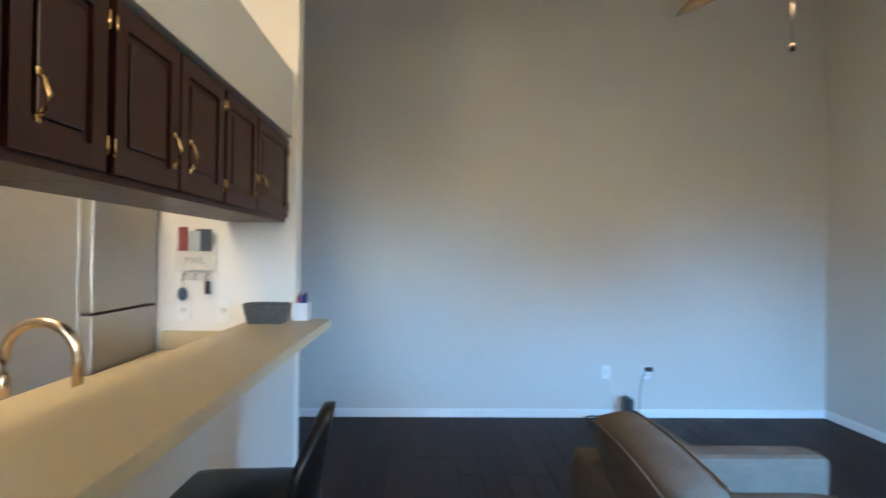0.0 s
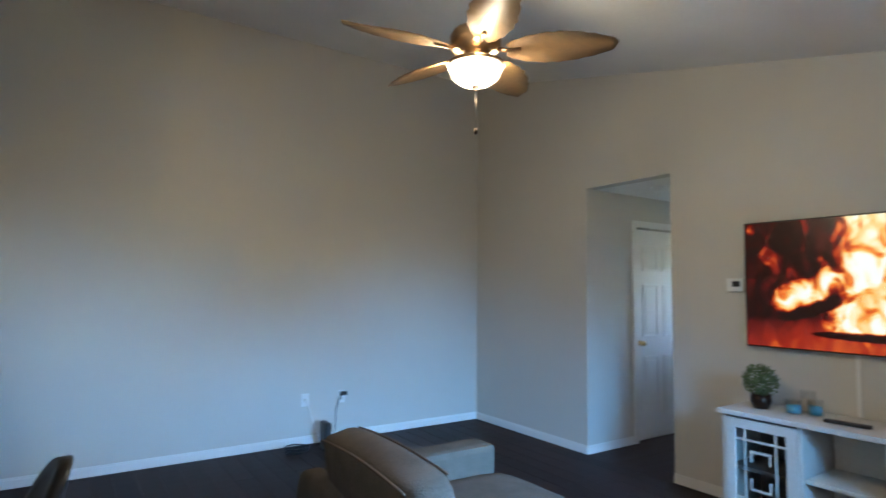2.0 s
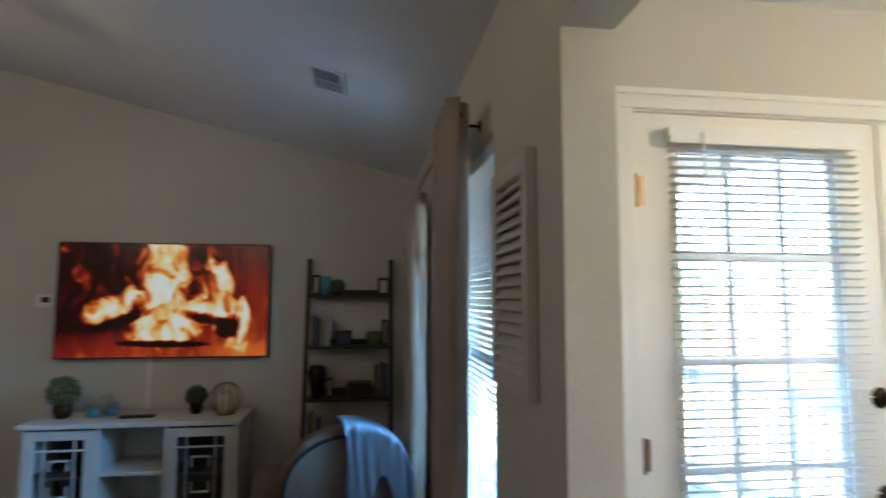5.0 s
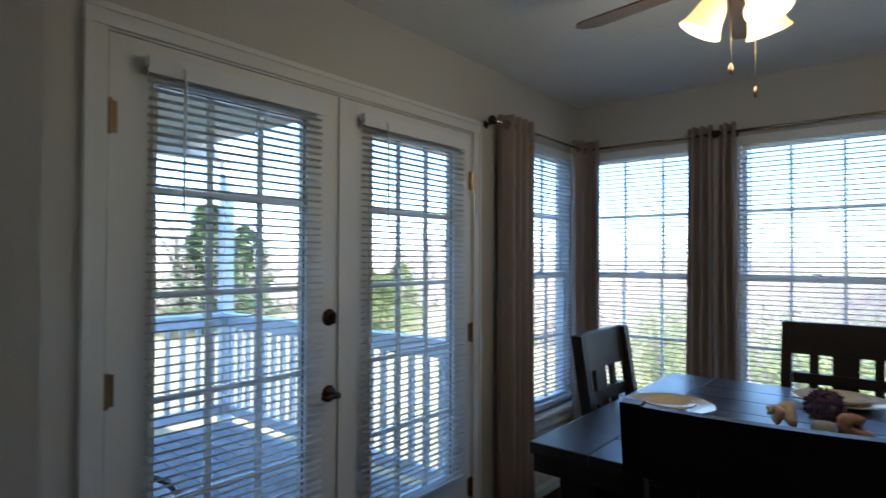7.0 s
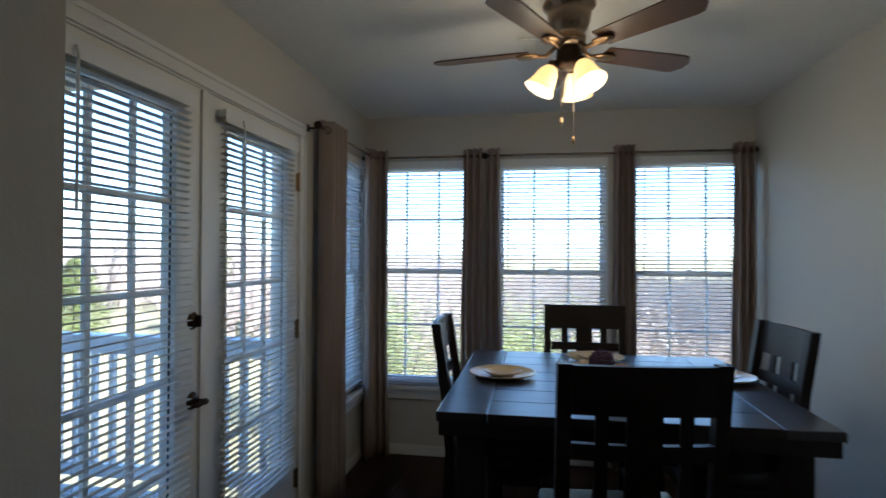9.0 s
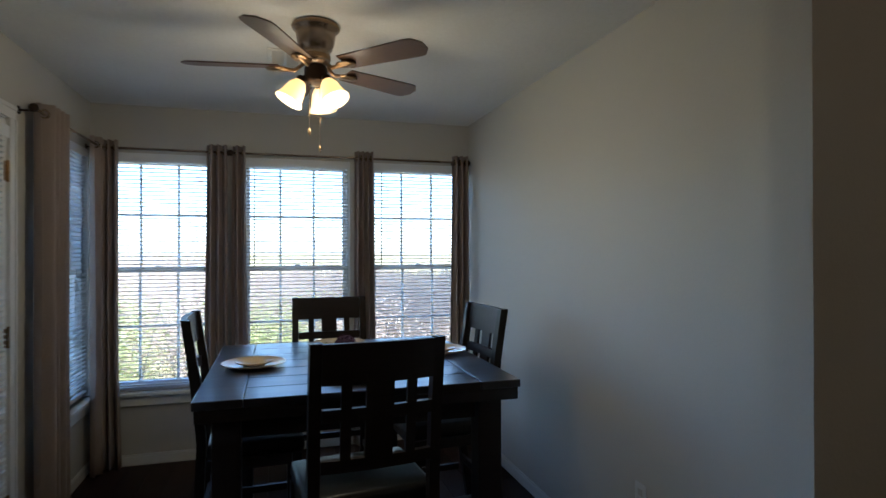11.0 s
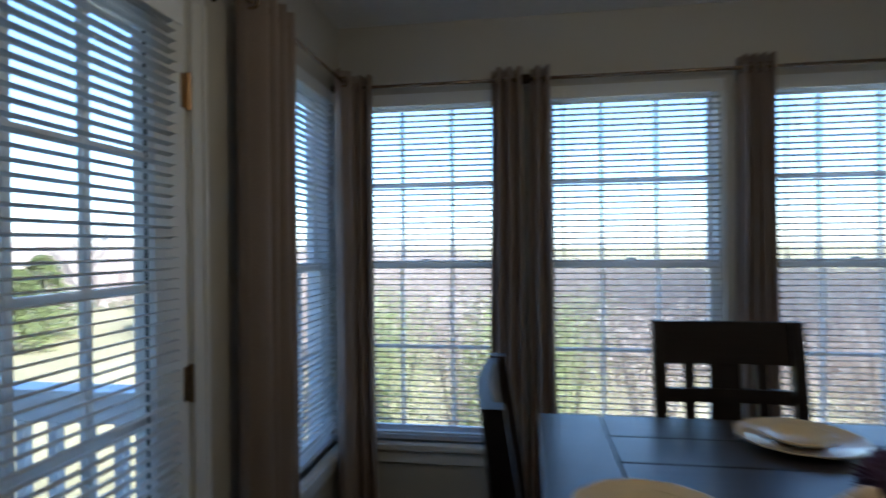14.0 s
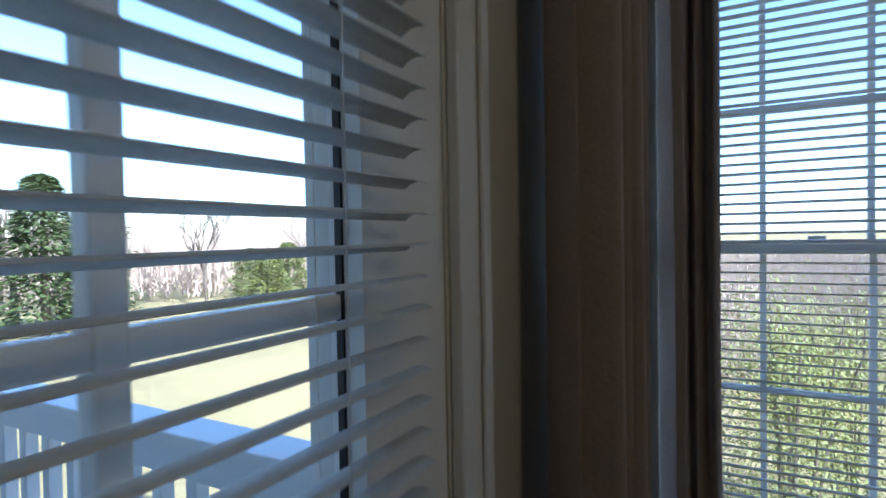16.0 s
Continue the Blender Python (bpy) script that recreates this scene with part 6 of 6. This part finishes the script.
ground = structure(part("ground", bm, LAWN, None, "", True), "yellow-green dormant lawn falling away from the house", "ground")

DECK_Z, DX, DY0 = -0.045, 3.08, 0.80
deck = thing("deck", pose(0, 0, 0), "weathered grey wooden deck outside the glazed doors", "deck")
bm = bmesh.new()
box(bm, 0.16, DX, 0, 0.138, -0.028, 0, 0.003)
me = mesh_of("deck_board", bm, DECK)
nb = int((3.17 - DY0) / 0.144)
for i in range(nb):
    piece("deck_board", me, deck, pose(0, DY0 + i * 0.144, DECK_Z))
bm = bmesh.new()
box(bm, 0.16, DX, DY0, 3.17, DECK_Z - 0.22, DECK_Z - 0.03)
part("joists", bm, DECK, deck)
for x in (0.35, DX - 0.1):
    for y in (DY0 + 0.1, 3.0):
        block("support_post", (x - 0.05, x + 0.05, y - 0.05, y + 0.05, -1.8, DECK_Z - 0.221), DECK, deck, 0.004)


def railing(name, p0, p1, label):
    """A run of white balusters between two rails."""
    d = Vector(p1) - Vector(p0)
    length = d.length
    ang = math.degrees(math.atan2(d.y, d.x))
    ob = thing("deck_railing", pose(p0[0], p0[1], DECK_Z, 0, 0, ang), label, "railing", "white deck railings")
    block("top_rail", (0, length, -0.055, 0.055, 0.955, 0.985), RAIL_WHITE, ob, 0.005)
    block("upper_rail", (0, length, -0.019, 0.019, 0.865, 0.954), RAIL_WHITE, ob, 0.003)
    block("bottom_rail", (0, length, -0.019, 0.019, 0.09, 0.175), RAIL_WHITE, ob, 0.003)
    n = int(length / 0.125)
    bm = bmesh.new()
    box(bm, -0.018, 0.018, -0.018, 0.018, 0.1755, 0.8645, 0.002)
    me = mesh_of("baluster", bm, RAIL_WHITE)
    for i in range(n):
        piece("baluster", me, ob, pose((i + 0.5) * length / n, 0, 0))
    return ob


railing("south", (0.17, DY0 + 0.05, 0), (DX - 0.10, DY0 + 0.05, 0), "white wooden baluster railing along the deck edge")
railing("east", (DX - 0.05, DY0 + 0.11, 0), (DX - 0.05, 3.12, 0), "white wooden baluster railing at the deck end")
post = block("porch_post", (DX - 0.10, DX, DY0, DY0 + 0.10, DECK_Z, 2.29), RAIL_WHITE, None, 0.006)
tagged(post, "square white post holding up the porch roof", "post")
rf = thing("porch_roof", pose(0, 0, 0), "porch roof over the deck, its white soffit coloured grey for shade", "roof")
block("soffit", (0.155, DX + 0.12, DY0 + 0.25, 3.175, 2.42, 2.52), SHADED_SOFFIT, rf, 0)
block("fascia", (DX + 0.1205, DX + 0.145, DY0 + 0.25, 3.175, 2.33, 2.54), RAIL_WHITE, rf, 0.003)
block("beam", (DX - 0.12, DX + 0.02, DY0, 3.17, 2.2905, 2.4195), RAIL_WHITE, rf, 0.004)
wire = thing("garden_chair", pose(0.66, 2.68, DECK_Z, 0, 0, -90), "dark metal garden chair on the deck", "chair")
bm = bmesh.new()
tube(bm, [(-0.22, 0.2, 0), (-0.22, 0.2, 0.42), (-0.22, -0.2, 0.42), (-0.22, -0.26, 0)], 0.011, 6)
tube(bm, [(0.22, 0.2, 0), (0.22, 0.2, 0.42), (0.22, -0.2, 0.42), (0.22, -0.26, 0)], 0.011, 6)
tube(bm, [(-0.22 * math.cos(math.pi * i / 10), -0.2 - 0.08 * math.sin(math.pi * i / 10), 0.42 + 0.28 * math.sin(math.pi * i / 10)) for i in range(11)], 0.012, 6)
part("frame", bm, BLACK, wire)
bm = bmesh.new()
for i in range(9):
    x = -0.19 + i * 0.0475
    tube(bm, [(x, 0.2, 0.425), (x, -0.2, 0.425)], 0.006, 5)
part("seat", bm, BLACK, wire)


def conifer(m, height, radius, label, seed, material):
    ob = thing("conifer", m, label, "tree", "evergreens beyond the lawn")
    r_ = random.Random(seed)
    bm = bmesh.new()
    tube(bm, [(0, 0, 0), (0.02, 0, height * 0.5), (0, 0, height * 0.95)], radius * 0.09, 7, 0.15)
    part("trunk", bm, BARK, ob)
    verts, faces = [], []
    for _ in range(9000):
        f = r_.random() ** 0.8
        z = height * (0.06 + 0.92 * f)
        rr = radius * 1.15 * (1 - f) ** 0.48 * (0.75 + 0.35 * noise.noise(Vector((f * 9, seed, r_.random()))))
        a = r_.uniform(0, 2 * math.pi)
        lump = 1 + 0.26 * math.sin(a * 3 + seed + f * 9) + 0.12 * math.sin(a * 7 - f * 17)
        q = rr * lump * r_.uniform(0.35, 1.0) ** 0.5
        p = Vector((q * math.cos(a), q * math.sin(a), z))
        out = Vector((math.cos(a), math.sin(a), r_.uniform(-0.5, 0.25))).normalized()
        side = out.cross(Vector((r_.uniform(-0.4, 0.4), r_.uniform(-0.4, 0.4), 1))).normalized()
        s = height * r_.uniform(0.013, 0.032)
        i = len(verts)
        verts += [p - out * s, p + side * s * 0.45, p + out * s, p - side * s * 0.45]
        faces.append((i, i + 1, i + 2, i + 3))
    me = bpy.data.meshes.new("crown")
    me.from_pydata([tuple(v) for v in verts], [], faces)
    me.materials.append(material)
    crown = new("crown", me)
    crown.parent = ob
    return ob


def grow(bm, p, d, length, radius, depth, r_):
    q = p + d * length
    mid = (p + q) / 2 + Vector((r_.uniform(-1, 1), r_.uniform(-1, 1), r_.uniform(-0.3, 0.3))) * length * 0.07
    tube(bm, [p, mid, q], radius, 5 if depth > 2 else 3, 0.6)
    if depth == 0:
        return
    for _ in range(3 if depth > 1 else 4):
        nd = (d + Vector((r_.uniform(-1, 1), r_.uniform(-1, 1), r_.uniform(-0.25, 0.8))) * 0.62).normalized()
        grow(bm, p.lerp(q, r_.uniform(0.55, 1.0)), nd, length * r_.uniform(0.58, 0.8), radius * 0.55, depth - 1, r_)


def bare_tree(m, height, label, seed):
    ob = thing("bare_tree", m, label, "tree", "bare trees beyond the lawn")
    r_ = random.Random(seed)
    bm = bmesh.new()
    tube(bm, [(0, 0, 0), (0.05, 0.03, height * 0.16), (0, 0.05, height * 0.32)], height * 0.02, 7, 0.7)
    part("trunk", bm, BARK, ob)
    bm = bmesh.new()
    for k in range(4):
        a = k * 1.6 + r_.random()
        grow(bm, Vector((0, 0.05, height * (0.24 + 0.027 * k))), Vector((0.5 * math.cos(a), 0.5 * math.sin(a), 1)).normalized(), height * 0.24, height * 0.011, 4, r_)
    part("crown", bm, BARK, ob, "leafless grey branches")
    return ob


for x, y, h, r, s in ((20.5, -8.2, 5.6, 2.0, 1), (22.5, -11.0, 5.0, 1.9, 2), (24.5, -6.0, 6.2, 2.2, 3), (26.5, -2.0, 6.0, 2.1, 4), (24, 3, 6.0, 2.2, 6)):
    conifer(pose(x, y, ground_z(x, y) - 0.1), h, r, "dark green evergreen at the edge of the lawn", s, LEAF_GREEN)
for x, y, h, r, s in ((14.6, -12.4, 2.7, 1.5, 11), (16.4, -15.2, 3.2, 1.5, 12), (11.5, -17.5, 3.2, 1.6, 13), (19.0, -15.6, 3.0, 1.4, 5)):
    conifer(pose(x, y, ground_z(x, y) - 0.1), h, r, "yellow-green rounded evergreen on the lawn", s, LEAF_YELLOW)
for x, y, h, s in ((25.5, -9.5, 7.5, 21), (25.0, -18.0, 7.0, 22), (18.5, -19.5, 6.0, 23), (29.0, -13.0, 7.5, 24)):
    bare_tree(pose(x, y, ground_z(x, y) - 0.1), h, "leafless grey tree beyond the lawn", s)


def shrub(m, height, radius, label, seed, material):
    """An upright bush of stems and scattered leaves."""
    ob = thing("shrub", m, label, "shrub", "tall shrubs outside the windows")
    r_ = random.Random(seed)
    bm = bmesh.new()
    tips = []
    for k in range(9):
        a = 2 * math.pi * k / 9 + r_.random()
        lean = r_.uniform(0.1, 0.75) * radius
        p = [Vector((0.1 * math.cos(a), 0.1 * math.sin(a), 0)), Vector((lean * 0.5 * math.cos(a), lean * 0.5 * math.sin(a), height * 0.45)), Vector((lean * math.cos(a), lean * math.sin(a), height * r_.uniform(0.75, 0.95)))]
        tube(bm, p, 0.03, 5, 0.3)
        tips.append(p)
    part("stems", bm, BARK, ob)
    verts, faces = [], []
    for _ in range(16000):
        p0, p1, p2 = tips[r_.randrange(9)]
        f = r_.uniform(0.0, 1.0)
        base = p0.lerp(p1, f * 2) if f < 0.5 else p1.lerp(p2, f * 2 - 1)
        spread = radius * 0.34 * (1.1 - 0.5 * f)
        c = base + Vector((r_.gauss(0, spread), r_.gauss(0, spread), r_.gauss(0, height * 0.05)))
        a = Vector((r_.uniform(-1, 1), r_.uniform(-1, 1), r_.uniform(-1, 1))).normalized()
        b = a.orthogonal().normalized()
        s = r_.uniform(0.013, 0.028)
        i = len(verts)
        verts += [c - a * s, c + b * s * 0.6, c + a * s, c - b * s * 0.6]
        faces.append((i, i + 1, i + 2, i + 3))
    me = bpy.data.meshes.new("foliage")
    me.from_pydata([tuple(v) for v in verts], [], faces)
    me.materials.append(material)
    fol = new("foliage", me)
    fol.parent = ob
    return ob


for x, y, h, r, s in ((-0.6, -5.6, 3.5, 1.3, 31), (1.5, -6.4, 3.6, 1.4, 32), (-2.8, -6.6, 3.5, 1.4, 33), (3.6, -7.6, 3.6, 1.5, 34), (-4.8, -7.4, 3.3, 1.4, 35), (-1.5, -8.4, 3.9, 1.5, 36), (0.6, -9.2, 4.1, 1.5, 37), (-7.2, -8.6, 3.6, 1.5, 38)):
    brown = x < -2 or s in (37, 34)
    shrub(pose(x, y, ground_z(x, y) - 0.05), h, r, "half-bare brown shrub on the slope below the windows" if brown else "loose yellow-green shrub on the slope below the windows", s, TWIG if brown else LEAF_YELLOW)

# far woods, in one sheet of trunks and twig fans
r_ = random.Random(77)
verts, faces = [], []
for _ in range(38000):
    ang = radians(r_.uniform(-172, 30))
    d = r_.uniform(34, 95) if r_.random() < 0.7 else r_.uniform(16, 34)
    if d < 34 and ang > radians(-55):
        continue
    x, y = d * math.cos(ang), d * math.sin(ang)
    z = ground_z(x, y)
    h = r_.uniform(4.6, 7.4) * (0.8 + 0.35 * noise.noise(Vector((ang * 9, d * 0.05, 0))))
    if ang < radians(-62):
        h *= 0.72
    if d < 34:
        h = r_.uniform(2.4, 4.2)
    side = Vector((-math.sin(ang), math.cos(ang), 0))
    top = r_.uniform(0.25, 1.0) * h
    lean = side * r_.uniform(-0.7, 0.7)
    w = r_.uniform(0.015, 0.05) * (1 + d / 60)
    a = Vector((x, y, z + top * r_.uniform(0.0, 0.6)))
    b = Vector((x, y, z + top)) + lean
    i = len(verts)
    verts += [a - side * w, a + side * w, b + side * w * 0.4, b - side * w * 0.4]
    faces.append((i, i + 1, i + 2, i + 3))
    for _ in range(3):
        c = a.lerp(b, r_.uniform(0.3, 1.0))
        e = c + side * r_.uniform(-0.9, 0.9) + Vector((0, 0, r_.uniform(0.1, 0.8)))
        i = len(verts)
        verts += [c - Vector((0, 0, w * 0.8)), c + Vector((0, 0, w * 0.8)), e]
        faces.append((i, i + 1, i + 2))
me = bpy.data.meshes.new("far_woods")
me.from_pydata([tuple(v) for v in verts], [], faces)
me.materials.append(TWIG)
tagged(new("far_woods", me), "brown leafless woods on the far slope", "woods", kind="stuff")

# ---- floor boards ----
bw = 0.151
rng = random.Random(12)
cache = {}
for x0, x1, y0, y1 in ((-2.655, -0.016, 0.016, 3.18), (-1.474, EAST_X - 0.016, 3.32, NORTH_Y - 0.016), (-2.34, -0.47, 3.18, 3.32)):
    n = int(math.ceil((x1 - x0) / bw))
    for i in range(n):
        xa, xb = x0 + i * bw, min(x0 + (i + 1) * bw, x1)
        if xb - xa < 0.02:
            continue
        y = y0
        first = True
        while y < y1 - 0.01:
            ln = rng.choice((0.61, 0.92, 1.22)) if first else 1.22
            first = False
            ln = round(min(ln, y1 - y), 3)
            key = (round(xb - xa, 3), ln)
            if key not in cache:
                bm = bmesh.new()
                w, q = xb - xa - 0.0012, ln - 0.0012
                vs = [bm.verts.new(v) for v in ((0.0, 0, -0.0038), (w, 0, -0.0038), (w, q, -0.0038), (0, q, -0.0038), (0.0015, 0.0015, 0), (w - 0.0015, 0.0015, 0), (w - 0.0015, q - 0.0015, 0), (0.0015, q - 0.0015, 0))]
                for f in ((4, 5, 6, 7), (0, 1, 5, 4), (1, 2, 6, 5), (2, 3, 7, 6), (3, 0, 4, 7), (3, 2, 1, 0)):
                    bm.faces.new([vs[k] for k in f])
                cache[key] = mesh_of("floor_board", bm, FLOOR)
            piece("floor_board", cache[key], floor, pose(xa + 0.0006, y + 0.0006, 0.0003))
            y += ln
